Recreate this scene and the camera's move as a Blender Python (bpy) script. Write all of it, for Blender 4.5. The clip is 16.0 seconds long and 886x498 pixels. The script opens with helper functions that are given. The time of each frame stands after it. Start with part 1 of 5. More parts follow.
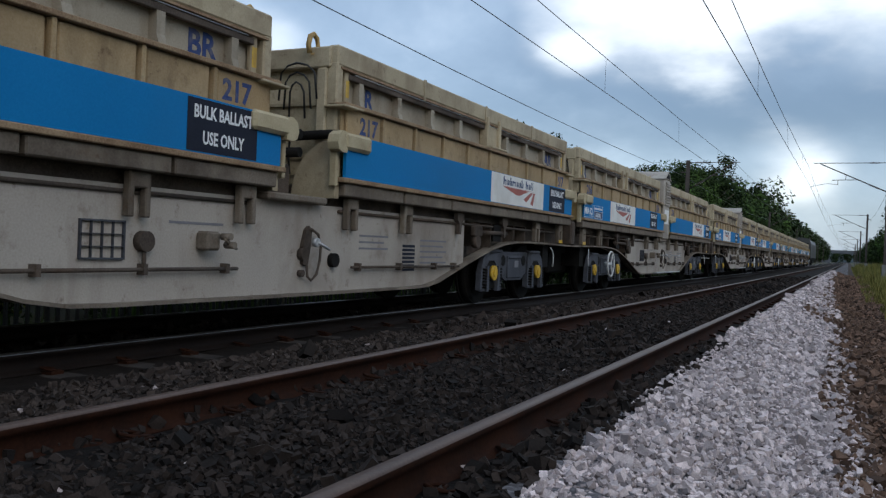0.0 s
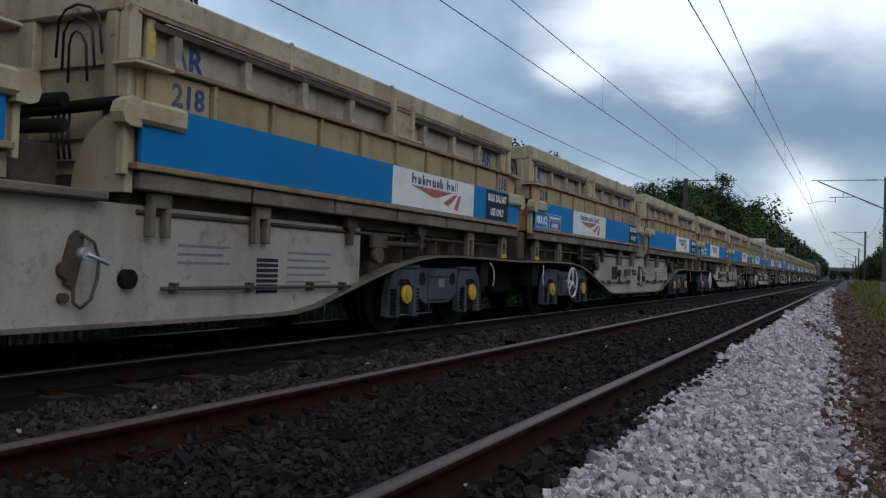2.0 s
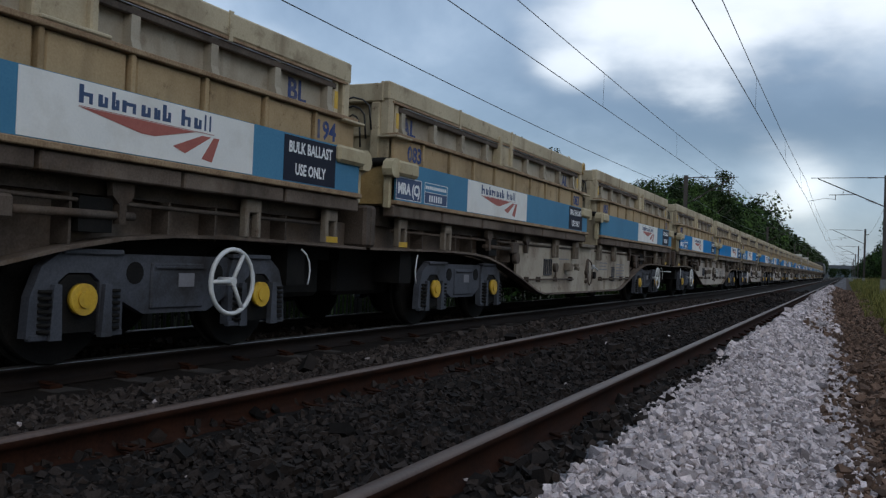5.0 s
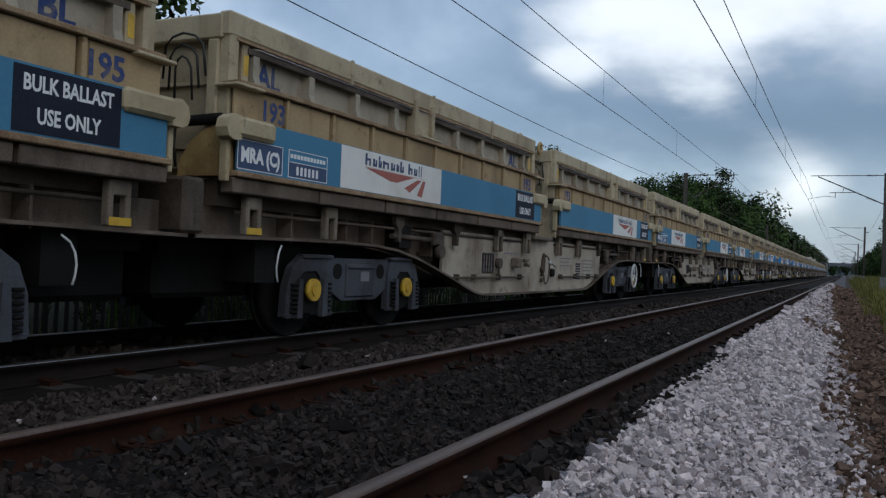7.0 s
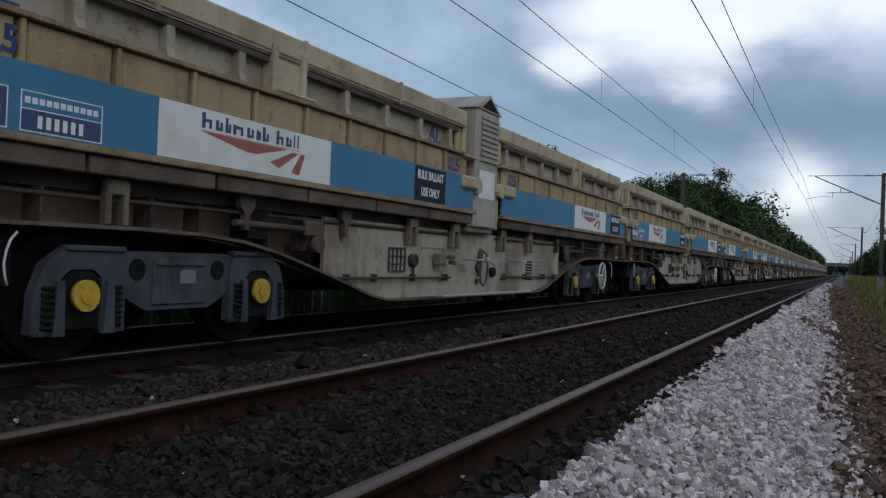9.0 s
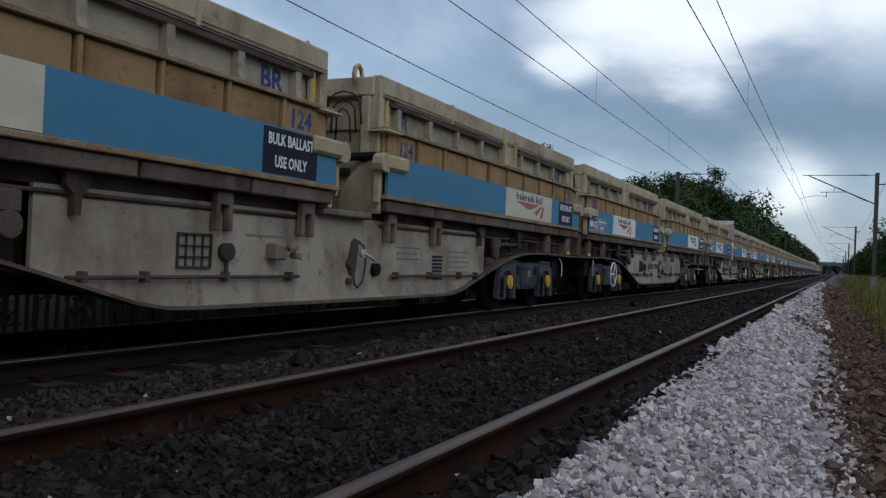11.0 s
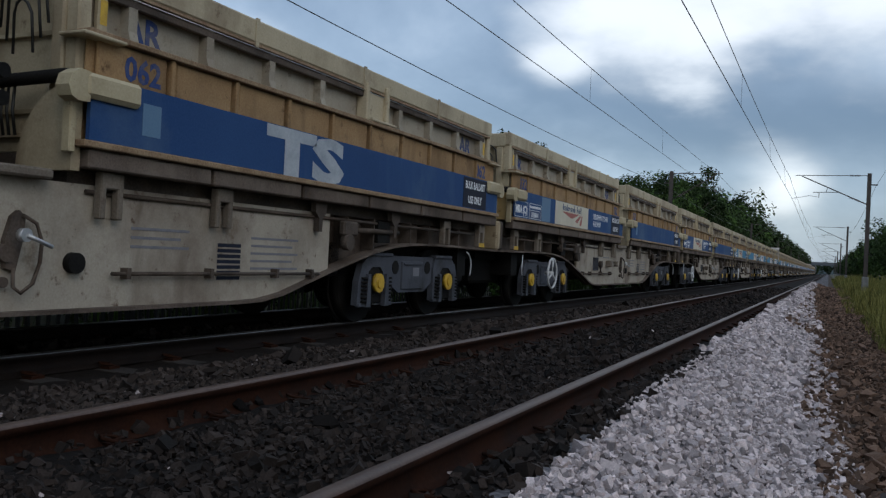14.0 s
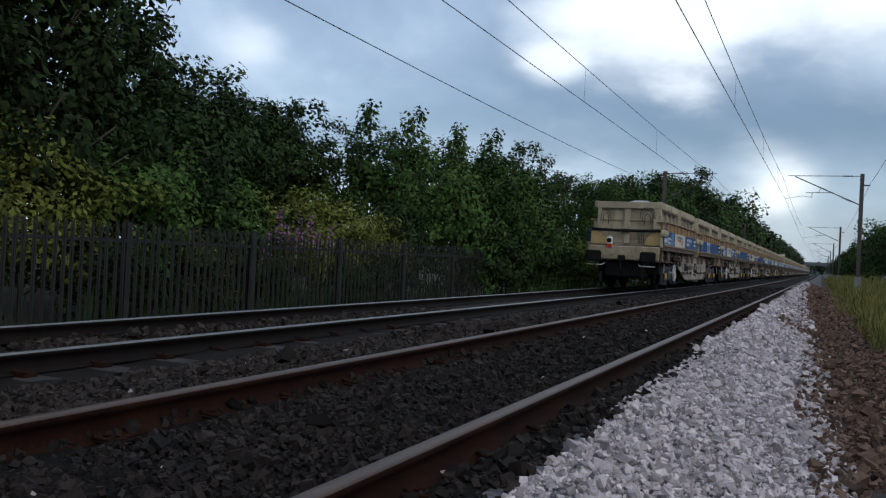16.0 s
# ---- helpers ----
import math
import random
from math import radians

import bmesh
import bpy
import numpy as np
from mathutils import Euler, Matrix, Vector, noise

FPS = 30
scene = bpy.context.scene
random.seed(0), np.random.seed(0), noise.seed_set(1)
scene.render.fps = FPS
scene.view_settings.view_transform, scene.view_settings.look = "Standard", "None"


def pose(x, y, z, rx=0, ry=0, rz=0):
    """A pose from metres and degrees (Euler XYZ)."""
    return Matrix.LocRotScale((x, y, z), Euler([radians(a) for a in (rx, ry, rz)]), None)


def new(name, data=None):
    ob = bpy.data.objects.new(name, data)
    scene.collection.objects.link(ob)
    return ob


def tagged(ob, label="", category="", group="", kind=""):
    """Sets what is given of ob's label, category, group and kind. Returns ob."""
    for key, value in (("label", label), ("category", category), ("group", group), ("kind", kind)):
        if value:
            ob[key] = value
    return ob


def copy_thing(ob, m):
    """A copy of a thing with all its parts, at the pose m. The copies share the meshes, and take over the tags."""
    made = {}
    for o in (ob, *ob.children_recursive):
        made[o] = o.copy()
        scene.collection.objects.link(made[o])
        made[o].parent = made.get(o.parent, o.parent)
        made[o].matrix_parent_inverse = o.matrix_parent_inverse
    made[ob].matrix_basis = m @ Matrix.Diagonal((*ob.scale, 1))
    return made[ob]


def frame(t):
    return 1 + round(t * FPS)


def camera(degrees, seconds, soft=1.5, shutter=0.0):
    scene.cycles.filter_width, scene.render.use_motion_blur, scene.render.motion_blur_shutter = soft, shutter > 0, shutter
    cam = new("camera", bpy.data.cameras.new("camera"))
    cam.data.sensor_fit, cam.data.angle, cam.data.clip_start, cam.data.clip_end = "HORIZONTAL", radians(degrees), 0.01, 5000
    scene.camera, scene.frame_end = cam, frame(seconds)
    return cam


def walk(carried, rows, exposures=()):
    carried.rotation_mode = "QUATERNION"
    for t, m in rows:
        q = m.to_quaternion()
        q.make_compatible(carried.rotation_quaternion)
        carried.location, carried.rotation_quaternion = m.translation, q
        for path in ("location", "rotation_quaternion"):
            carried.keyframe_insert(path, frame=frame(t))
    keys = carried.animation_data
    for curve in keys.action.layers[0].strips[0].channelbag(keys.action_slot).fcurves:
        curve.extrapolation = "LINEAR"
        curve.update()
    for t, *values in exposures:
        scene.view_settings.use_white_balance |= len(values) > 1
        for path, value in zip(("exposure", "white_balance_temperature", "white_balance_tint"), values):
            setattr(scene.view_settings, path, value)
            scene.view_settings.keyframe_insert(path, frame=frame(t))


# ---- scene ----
# camera: fixed on the cess, small hand-held turns
CAM_Z = 0.736
cam = camera(54.84, 16.0, soft=1.3)
TURNS = [(0.0, 89.791, -2.234, 25.424), (0.5, 89.982, -2.328, 25.081), (1.0, 90.245, -2.229, 24.968), (1.5, 90.591, -2.053, 25.257),
         (2.0, 91.08, -1.956, 25.321), (2.5, 91.347, -2.112, 25.195), (3.0, 91.149, -2.241, 24.91), (3.5, 90.971, -2.237, 25.23),
         (4.0, 90.92, -2.211, 25.262), (6.5, 90.656, -2.192, 25.357), (7.0, 90.638, -2.252, 25.282), (7.5, 90.634, -2.265, 25.288),
         (8.0, 90.598, -2.276, 25.251), (8.5, 90.593, -2.263, 25.178), (9.0, 90.622, -2.295, 25.133), (11.5, 90.504, -2.485, 24.714),
         (12.0, 90.514, -2.535, 24.67), (12.5, 90.482, -2.612, 24.567), (13.0, 90.466, -2.626, 24.47), (13.5, 90.425, -2.692, 24.373),
         (14.0, 90.406, -2.741, 24.33), (14.5, 90.435, -2.74, 24.162), (15.0, 90.405, -2.804, 24.01), (15.5, 90.402, -2.82, 23.928),
         (16.0, 90.369, -2.895, 23.926)]
walk(cam, [(t, pose(0.020 * max(0.0, 1 - t / 3), 0, CAM_Z + 0.014 * max(0.0, 1 - t / 3), rx, ry, rz)) for t, rx, ry, rz in TURNS], exposures=[(0.0, 0.20), (1.5, 0.06), (2.5, -0.06), (4.0, -0.06), (9.0, -0.10), (14.5, -0.05), (15.0, 0.04), (16.0, 0.08)])

# plan: the tracks run along +y; near track's rail top is z = 0
X_NEAR = -2.125         # centre of the near track
X_FAR = -5.916          # centre of the train's track
Z_FAR = -0.104          # its rail top
SPEED = 16.405
MID = 6.93              # middle of the first passing wagon at 0 s
PITCH = 17.81

# overcast sky
SUN_EL, SUN_ROT = radians(36), radians(122)
world = bpy.data.worlds.new("sky")
scene.world = world
world.use_nodes = True


def build_sky():
    nt = world.node_tree
    nt.nodes.clear()
    N, L = nt.nodes.new, nt.links.new
    out, bg = N("ShaderNodeOutputWorld"), N("ShaderNodeBackground")
    sky = N("ShaderNodeTexSky")
    sky.sky_type, sky.sun_disc = "NISHITA", False
    sky.sun_elevation, sky.sun_rotation = SUN_EL, SUN_ROT
    co = N("ShaderNodeTexCoord")
    sep = N("ShaderNodeSeparateXYZ")
    L(co.outputs["Generated"], sep.inputs[0])
    # clouds lie on a flat sheet: direction divided by its height
    h = N("ShaderNodeMath"); h.operation = "MAXIMUM"; h.inputs[1].default_value = 0.0
    L(sep.outputs[2], h.inputs[0])
    h2 = N("ShaderNodeMath"); h2.operation = "ADD"; h2.inputs[1].default_value = 0.75
    L(h.outputs[0], h2.inputs[0])
    dv = N("ShaderNodeVectorMath"); dv.operation = "DIVIDE"
    cb = N("ShaderNodeCombineXYZ")
    for i in range(3):
        L(h2.outputs[0], cb.inputs[i])
    L(co.outputs["Generated"], dv.inputs[0]); L(cb.outputs[0], dv.inputs[1])
    n1 = N("ShaderNodeTexNoise"); n1.inputs["Scale"].default_value = 2.0; n1.inputs["Detail"].default_value = 8; n1.inputs["Roughness"].default_value = 0.55
    n1.inputs["Distortion"].default_value = 0.35
    off = N("ShaderNodeVectorMath"); off.operation = "ADD"; off.inputs[1].default_value = SKY_SHIFT
    L(dv.outputs[0], off.inputs[0]); L(off.outputs[0], n1.inputs["Vector"])
    n2 = N("ShaderNodeTexNoise"); n2.inputs["Scale"].default_value = 5.5; n2.inputs["Detail"].default_value = 6; n2.inputs["Roughness"].default_value = 0.5
    sq = N("ShaderNodeVectorMath"); sq.operation = "MULTIPLY"; sq.inputs[1].default_value = (1, 1, 2.2)
    L(co.outputs["Generated"], sq.inputs[0]); L(sq.outputs[0], n2.inputs["Vector"])
    r1 = N("ShaderNodeValToRGB")
    e = r1.color_ramp.elements
    e[0].position, e[0].color = 0.32, (0.135, 0.205, 0.315, 1)
    e[1].position, e[1].color = 0.70, (0.70, 0.81, 0.95, 1)
    m = e.new(0.50); m.color = (0.325, 0.425, 0.56, 1)
    L(n1.outputs["Fac"], r1.inputs["Fac"])
    last = r1.outputs["Color"]
    # heavier banks first, then the bright breaks in the cloud
    for tone, spots in (((0.105, 0.168, 0.270, 1), BANKS), ((1.08, 1.13, 1.18, 1), BREAKS)):
        for dx, dy, dz, size, gain, flat in spots:
            c = Vector((dx, dy, dz)).normalized()
            df = N("ShaderNodeVectorMath"); df.operation = "SUBTRACT"; df.inputs[1].default_value = c
            L(co.outputs["Generated"], df.inputs[0])
            st = N("ShaderNodeVectorMath"); st.operation = "MULTIPLY"; st.inputs[1].default_value = (1, 1, flat)
            L(df.outputs[0], st.inputs[0])
            d = N("ShaderNodeVectorMath"); d.operation = "LENGTH"
            L(st.outputs[0], d.inputs[0])
            wob = N("ShaderNodeMath"); wob.operation = "MULTIPLY_ADD"; wob.inputs[1].default_value = -size * 2.2
            L(n2.outputs["Fac"], wob.inputs[0]); L(d.outputs["Value"], wob.inputs[2])
            mr = N("ShaderNodeMapRange"); mr.interpolation_type = "SMOOTHERSTEP"
            mr.inputs["From Min"].default_value, mr.inputs["From Max"].default_value = size * 0.45, -size * 1.15
            mr.inputs["To Min"].default_value, mr.inputs["To Max"].default_value = 0, gain
            L(wob.outputs[0], mr.inputs["Value"])
            mx = N("ShaderNodeMix"); mx.data_type = "RGBA"
            mx.inputs["B"].default_value = tone
            L(mr.outputs[0], mx.inputs["Factor"]); L(last, mx.inputs["A"])
            last = mx.outputs["Result"]
    # thin share of the clear sky's own colour
    sc = N("ShaderNodeVectorMath"); sc.operation = "SCALE"; sc.inputs["Scale"].default_value = 0.05
    L(sky.outputs[0], sc.inputs[0])
    ad = N("ShaderNodeVectorMath"); ad.operation = "ADD"
    L(last, ad.inputs[0]); L(sc.outputs[0], ad.inputs[1])
    L(ad.outputs[0], bg.inputs["Color"])
    bg.inputs["Strength"].default_value = SKY_STRENGTH
    L(bg.outputs[0], out.inputs["Surface"])


SKY_SHIFT = (3.1, 7.4, 0.0)
SKY_STRENGTH = 0.84
# direction, size, strength, flatness
BANKS = [(-0.10, 0.981, 0.175, 0.16, 0.85, 2.0), (-0.03, 0.988, 0.150, 0.14, 0.9, 3.2), (-0.24, 0.955, 0.17, 0.13, 0.75, 2.4), (0.10, 0.98, 0.15, 0.16, 0.8, 2.4), (-0.40, 0.90, 0.17, 0.16, 0.55, 2.0), (-0.62, 0.77, 0.14, 0.16, 0.5, 2.0)]
BREAKS = [(-0.047, 0.993, 0.094, 0.056, 1.0, 1.3), (-0.215, 0.935, 0.295, 0.105, 1.0, 1.3), (-0.11, 0.95, 0.30, 0.11, 1.0, 1.4), (0.03, 0.965, 0.285, 0.108, 0.95, 1.4), (-0.286, 0.931, 0.226, 0.032, 0.75, 1.4), (-0.59, 0.78, 0.22, 0.045, 0.5, 1.4), (-0.05, 0.92, 0.38, 0.15, 0.95, 1.0)]
build_sky()
sun = new("sun", bpy.data.lights.new("sun", "SUN"))
sun.data.energy, sun.data.angle, sun.data.color = 0.45, radians(35), (1.0, 0.93, 0.83)
sun.matrix_world = pose(0, 0, 50) @ Vector((-math.sin(SUN_ROT) * math.cos(SUN_EL), -math.cos(SUN_ROT) * math.cos(SUN_EL), -math.sin(SUN_EL))).to_track_quat("-Z", "Y").to_matrix().to_4x4()


# ---- materials ----
def mat(name, c1, c2, scale=4.0, rough=0.7, metal=0.0, bump=0.1, fine=60.0, stain=None, stain_amt=0.5, streak=None, streak_amt=0.5, island=0.0, spec=0.5, coords="Object", vary=0.0, rust=0.0):
    """Two-scale noise between c1 and c2; stain: patchy dirt colour; streak: vertical runs of a colour; island: spread of brightness from piece to piece; vary: from object to object."""
    m = bpy.data.materials.new(name)
    m.use_nodes = True
    nt = m.node_tree
    N, L = nt.nodes.new, nt.links.new
    bs = nt.nodes["Principled BSDF"]
    co, info = N("ShaderNodeTexCoord"), N("ShaderNodeObjectInfo")
    sh = N("ShaderNodeVectorMath"); sh.operation = "MULTIPLY_ADD"
    cb = N("ShaderNodeCombineXYZ")
    for i in range(3):
        L(info.outputs["Random"], cb.inputs[i])
    L(cb.outputs[0], sh.inputs[0]); sh.inputs[1].default_value = (31.0, 57.0, 23.0)
    L(co.outputs[coords], sh.inputs[2])
    big = N("ShaderNodeTexNoise"); big.inputs["Scale"].default_value = scale; big.inputs["Detail"].default_value = 5
    small = N("ShaderNodeTexNoise"); small.inputs["Scale"].default_value = fine; small.inputs["Detail"].default_value = 4
    L(sh.outputs[0], big.inputs["Vector"]); L(sh.outputs[0], small.inputs["Vector"])
    av = N("ShaderNodeMath"); av.operation = "MULTIPLY_ADD"; av.inputs[1].default_value = 0.45
    L(small.outputs["Fac"], av.inputs[0])
    hf = N("ShaderNodeMath"); hf.operation = "MULTIPLY"; hf.inputs[1].default_value = 0.55
    L(big.outputs["Fac"], hf.inputs[0]); L(hf.outputs[0], av.inputs[2])
    rp = N("ShaderNodeMapRange"); rp.inputs["From Min"].default_value, rp.inputs["From Max"].default_value = 0.36, 0.64
    L(av.outputs[0], rp.inputs["Value"])
    mx = N("ShaderNodeMix"); mx.data_type = "RGBA"
    mx.inputs["A"].default_value, mx.inputs["B"].default_value = (*c1, 1), (*c2, 1)
    L(rp.outputs[0], mx.inputs["Factor"])
    last = mx.outputs["Result"]

    def over(colour, fac):
        nonlocal last
        k = N("ShaderNodeMix"); k.data_type = "RGBA"
        L(fac, k.inputs["Factor"]); L(last, k.inputs["A"]); k.inputs["B"].default_value = (*colour, 1)
        last = k.outputs["Result"]
    if stain:
        s = N("ShaderNodeTexNoise"); s.inputs["Scale"].default_value = scale * 0.6; s.inputs["Detail"].default_value = 8; s.inputs["Roughness"].default_value = 0.65
        sv = N("ShaderNodeVectorMath"); sv.operation = "ADD"; sv.inputs[1].default_value = (9, 3, 5)
        L(sh.outputs[0], sv.inputs[0]); L(sv.outputs[0], s.inputs["Vector"])
        r = N("ShaderNodeMapRange"); r.inputs["From Min"].default_value, r.inputs["From Max"].default_value = 0.48, 0.68
        r.inputs["To Max"].default_value = stain_amt
        L(s.outputs["Fac"], r.inputs["Value"]); over(stain, r.outputs[0])
    if streak:
        mp = N("ShaderNodeMapping"); mp.inputs["Scale"].default_value = (1.5, 1.5, 0.42)
        L(sh.outputs[0], mp.inputs["Vector"])
        s = N("ShaderNodeTexNoise"); s.inputs["Scale"].default_value = 1.3; s.inputs["Detail"].default_value = 5; s.inputs["Roughness"].default_value = 0.5; s.inputs["Distortion"].default_value = 0.9
        L(mp.outputs[0], s.inputs["Vector"])
        r = N("ShaderNodeMapRange"); r.inputs["From Min"].default_value, r.inputs["From Max"].default_value = 0.53, 0.74
        r.inputs["To Max"].default_value = streak_amt
        L(s.outputs["Fac"], r.inputs["Value"]); over(streak, r.outputs[0])
    if rust:
        for size, lo, hi, tone in ((7.0, 0.60, 0.70, (0.085, 0.045, 0.024)), (2.6, 0.57, 0.72, (0.13, 0.085, 0.05))):
            s = N("ShaderNodeTexNoise"); s.inputs["Scale"].default_value = size; s.inputs["Detail"].default_value = 7; s.inputs["Roughness"].default_value = 0.7
            sv = N("ShaderNodeVectorMath"); sv.operation = "ADD"; sv.inputs[1].default_value = (4 + size, 13, 1)
            L(sh.outputs[0], sv.inputs[0]); L(sv.outputs[0], s.inputs["Vector"])
            r = N("ShaderNodeMapRange"); r.inputs["From Min"].default_value, r.inputs["From Max"].default_value = lo, hi
            r.inputs["To Max"].default_value = rust
            L(s.outputs["Fac"], r.inputs["Value"]); over(tone, r.outputs[0])
    if island:
        g = N("ShaderNodeNewGeometry")
        r = N("ShaderNodeMapRange"); r.inputs["To Min"].default_value, r.inputs["To Max"].default_value = 1 - island, 1 + island
        L(g.outputs["Random Per Island"], r.inputs["Value"])
        v = N("ShaderNodeVectorMath"); v.operation = "SCALE"
        L(last, v.inputs[0]); L(r.outputs[0], v.inputs["Scale"])
        last = v.outputs[0]
    if vary:
        r = N("ShaderNodeMapRange"); r.inputs["To Min"].default_value, r.inputs["To Max"].default_value = 1 - vary, 1 + vary
        L(info.outputs["Random"], r.inputs["Value"])
        v = N("ShaderNodeVectorMath"); v.operation = "SCALE"
        L(last, v.inputs[0]); L(r.outputs[0], v.inputs["Scale"])
        last = v.outputs[0]
    L(last, bs.inputs["Base Color"])
    rr = N("ShaderNodeMapRange"); rr.inputs["To Min"].default_value, rr.inputs["To Max"].default_value = max(0.05, rough - 0.12), min(1, rough + 0.12)
    L(big.outputs["Fac"], rr.inputs["Value"]); L(rr.outputs[0], bs.inputs["Roughness"])
    bs.inputs["Metallic"].default_value = metal
    bs.inputs["Specular IOR Level"].default_value = spec
    if bump:
        b = N("ShaderNodeBump"); b.inputs["Strength"].default_value = bump; b.inputs["Distance"].default_value = 0.01
        L(av.outputs[0], b.inputs["Height"]); L(b.outputs[0], bs.inputs["Normal"])
    return m


RUST = (0.11, 0.06, 0.035)
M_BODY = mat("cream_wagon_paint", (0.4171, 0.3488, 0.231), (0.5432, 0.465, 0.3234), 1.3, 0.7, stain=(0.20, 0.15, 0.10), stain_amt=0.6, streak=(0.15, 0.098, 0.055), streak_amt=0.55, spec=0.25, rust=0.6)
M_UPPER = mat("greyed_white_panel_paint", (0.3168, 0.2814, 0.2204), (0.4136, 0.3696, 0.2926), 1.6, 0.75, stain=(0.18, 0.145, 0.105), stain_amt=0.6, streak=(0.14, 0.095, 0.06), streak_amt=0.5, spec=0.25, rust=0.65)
M_CAST = mat("pale_yellow_casting", (0.425, 0.3569, 0.224), (0.527, 0.4565, 0.304), 3, 0.7, stain=(0.27, 0.20, 0.11), stain_amt=0.55, spec=0.25, rust=0.5)
M_SILL = mat("grimy_sill_paint", (0.1364, 0.1126, 0.08976), (0.2376, 0.2024, 0.1628), 1.8, 0.8, stain=(0.06, 0.045, 0.035), stain_amt=0.75, streak=(0.34, 0.30, 0.24), streak_amt=0.45, spec=0.2, rust=0.7)
M_TAN = mat("tan_dusty_panel", (0.3515, 0.2473, 0.1313), (0.4655, 0.3492, 0.2048), 1.2, 0.8, stain=(0.17, 0.115, 0.06), stain_amt=0.55, streak=(0.12, 0.08, 0.045), streak_amt=0.5, spec=0.25, rust=0.6)
M_FRAME = mat("pale_frame_paint", (0.369, 0.333, 0.2925), (0.468, 0.4275, 0.3735), 0.9, 0.7, stain=(0.19, 0.15, 0.12), stain_amt=0.55, streak=(0.15, 0.11, 0.08), streak_amt=0.45, spec=0.25, rust=0.55)
# grime, with the shade below sill and body darkened into the same colour
M_DIRT_SHADE = mat("grimy_shade_dark_underframe_paint", (0.05808, 0.04576, 0.03784), (0.132, 0.1056, 0.08624), 2.2, 0.8, stain=(0.024, 0.018, 0.014), stain_amt=0.8, streak=(0.10, 0.058, 0.034), streak_amt=0.45, spec=0.2)
M_RUSTY = mat("rusty_edge", (0.189, 0.116, 0.0675), (0.378, 0.2755, 0.1725), 5, 0.85, spec=0.25)
M_BOGIE = mat("blue_grey_bogie_steel", (0.0459, 0.05015, 0.0629), (0.085, 0.0918, 0.1105), 2.4, 0.75, stain=(0.016, 0.014, 0.012), stain_amt=0.85, spec=0.3)
# lowered to near black: carries the shade on wheels, axle boxes and undergear
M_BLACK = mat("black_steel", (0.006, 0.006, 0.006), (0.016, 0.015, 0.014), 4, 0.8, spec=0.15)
M_YELLOW = mat("yellow_axle_cap", (0.55, 0.33, 0.02), (0.65, 0.42, 0.04), 8, 0.5, stain=(0.2, 0.11, 0.03), stain_amt=0.5)
M_OCHRE = mat("ochre_stained_guard", (0.40, 0.27, 0.11), (0.52, 0.37, 0.17), 2.2, 0.75, stain=(0.20, 0.12, 0.055), stain_amt=0.7, spec=0.2, rust=0.6)
M_WHITE = mat("white_decal", (0.74, 0.75, 0.73), (0.82, 0.82, 0.79), 2.5, 0.6, bump=0.02, stain=(0.5, 0.46, 0.38), stain_amt=0.4, spec=0.25)
M_CREAM = mat("cream_decal", (0.60, 0.55, 0.42), (0.68, 0.63, 0.50), 2.5, 0.55, bump=0.02, stain=(0.42, 0.36, 0.26), stain_amt=0.4)
M_NAVYSIGN = mat("navy_sign", (0.012, 0.015, 0.028), (0.022, 0.026, 0.042), 3, 0.6, bump=0.02, spec=0.15)
M_LETTER = mat("white_lettering", (0.74, 0.76, 0.77), (0.84, 0.85, 0.86), 6, 0.6, bump=0.0, spec=0.2)
M_STENCIL = mat("blue_stencil", (0.025, 0.05, 0.17), (0.055, 0.085, 0.21), 9, 0.7, bump=0.0, stain=(0.22, 0.19, 0.15), stain_amt=0.65, spec=0.2)
M_LOGOTXT = mat("dark_blue_lettering", (0.03, 0.06, 0.14), (0.045, 0.08, 0.17), 9, 0.6, bump=0.0)
M_RED = mat("faded_red_mark", (0.34, 0.09, 0.07), (0.42, 0.13, 0.10), 6, 0.6, bump=0.0)
M_BLUE = mat("bright_blue_panel", (0.0, 0.17, 0.44), (0.004, 0.20, 0.50), 0.8, 0.6, bump=0.03, stain=(0.02, 0.15, 0.33), stain_amt=0.4, spec=0.15)
M_TEAL = mat("faded_teal_blue_panel", (0.058, 0.205, 0.345), (0.082, 0.25, 0.40), 0.8, 0.6, bump=0.03, stain=(0.05, 0.16, 0.27), stain_amt=0.5, spec=0.2)
M_NAVY = mat("dark_blue_panel", (0.018, 0.058, 0.170), (0.032, 0.085, 0.215), 0.9, 0.65, bump=0.03, stain=(0.105, 0.165, 0.25), stain_amt=0.7, streak=(0.09, 0.15, 0.24), streak_amt=0.4, spec=0.15)
M_PATCH = mat("pale_blue_patch", (0.08, 0.17, 0.29), (0.11, 0.21, 0.33), 2, 0.5, bump=0.02)
M_GALV = mat("galvanised_steel", (0.42, 0.43, 0.44), (0.55, 0.56, 0.57), 8, 0.42, metal=0.6)
M_HANDWHEEL = mat("white_handwheel", (0.55, 0.56, 0.56), (0.66, 0.67, 0.67), 8, 0.45)
M_HOSE = mat("black_rubber", (0.012, 0.012, 0.012), (0.025, 0.025, 0.025), 9, 0.55)
# near-black web colour stands for the train's shade on its rails
M_RAIL_SHADE = mat("shade_black_rail", (0.007, 0.0045, 0.0035), (0.016, 0.0105, 0.008), 5, 0.75, stain=(0.004, 0.003, 0.003), stain_amt=0.5, spec=0.15)
M_RAIL_HEAD = mat("polished_rail_head", (0.19, 0.18, 0.17), (0.27, 0.255, 0.24), 3, 0.38, metal=0.9, bump=0.02, spec=0.5)
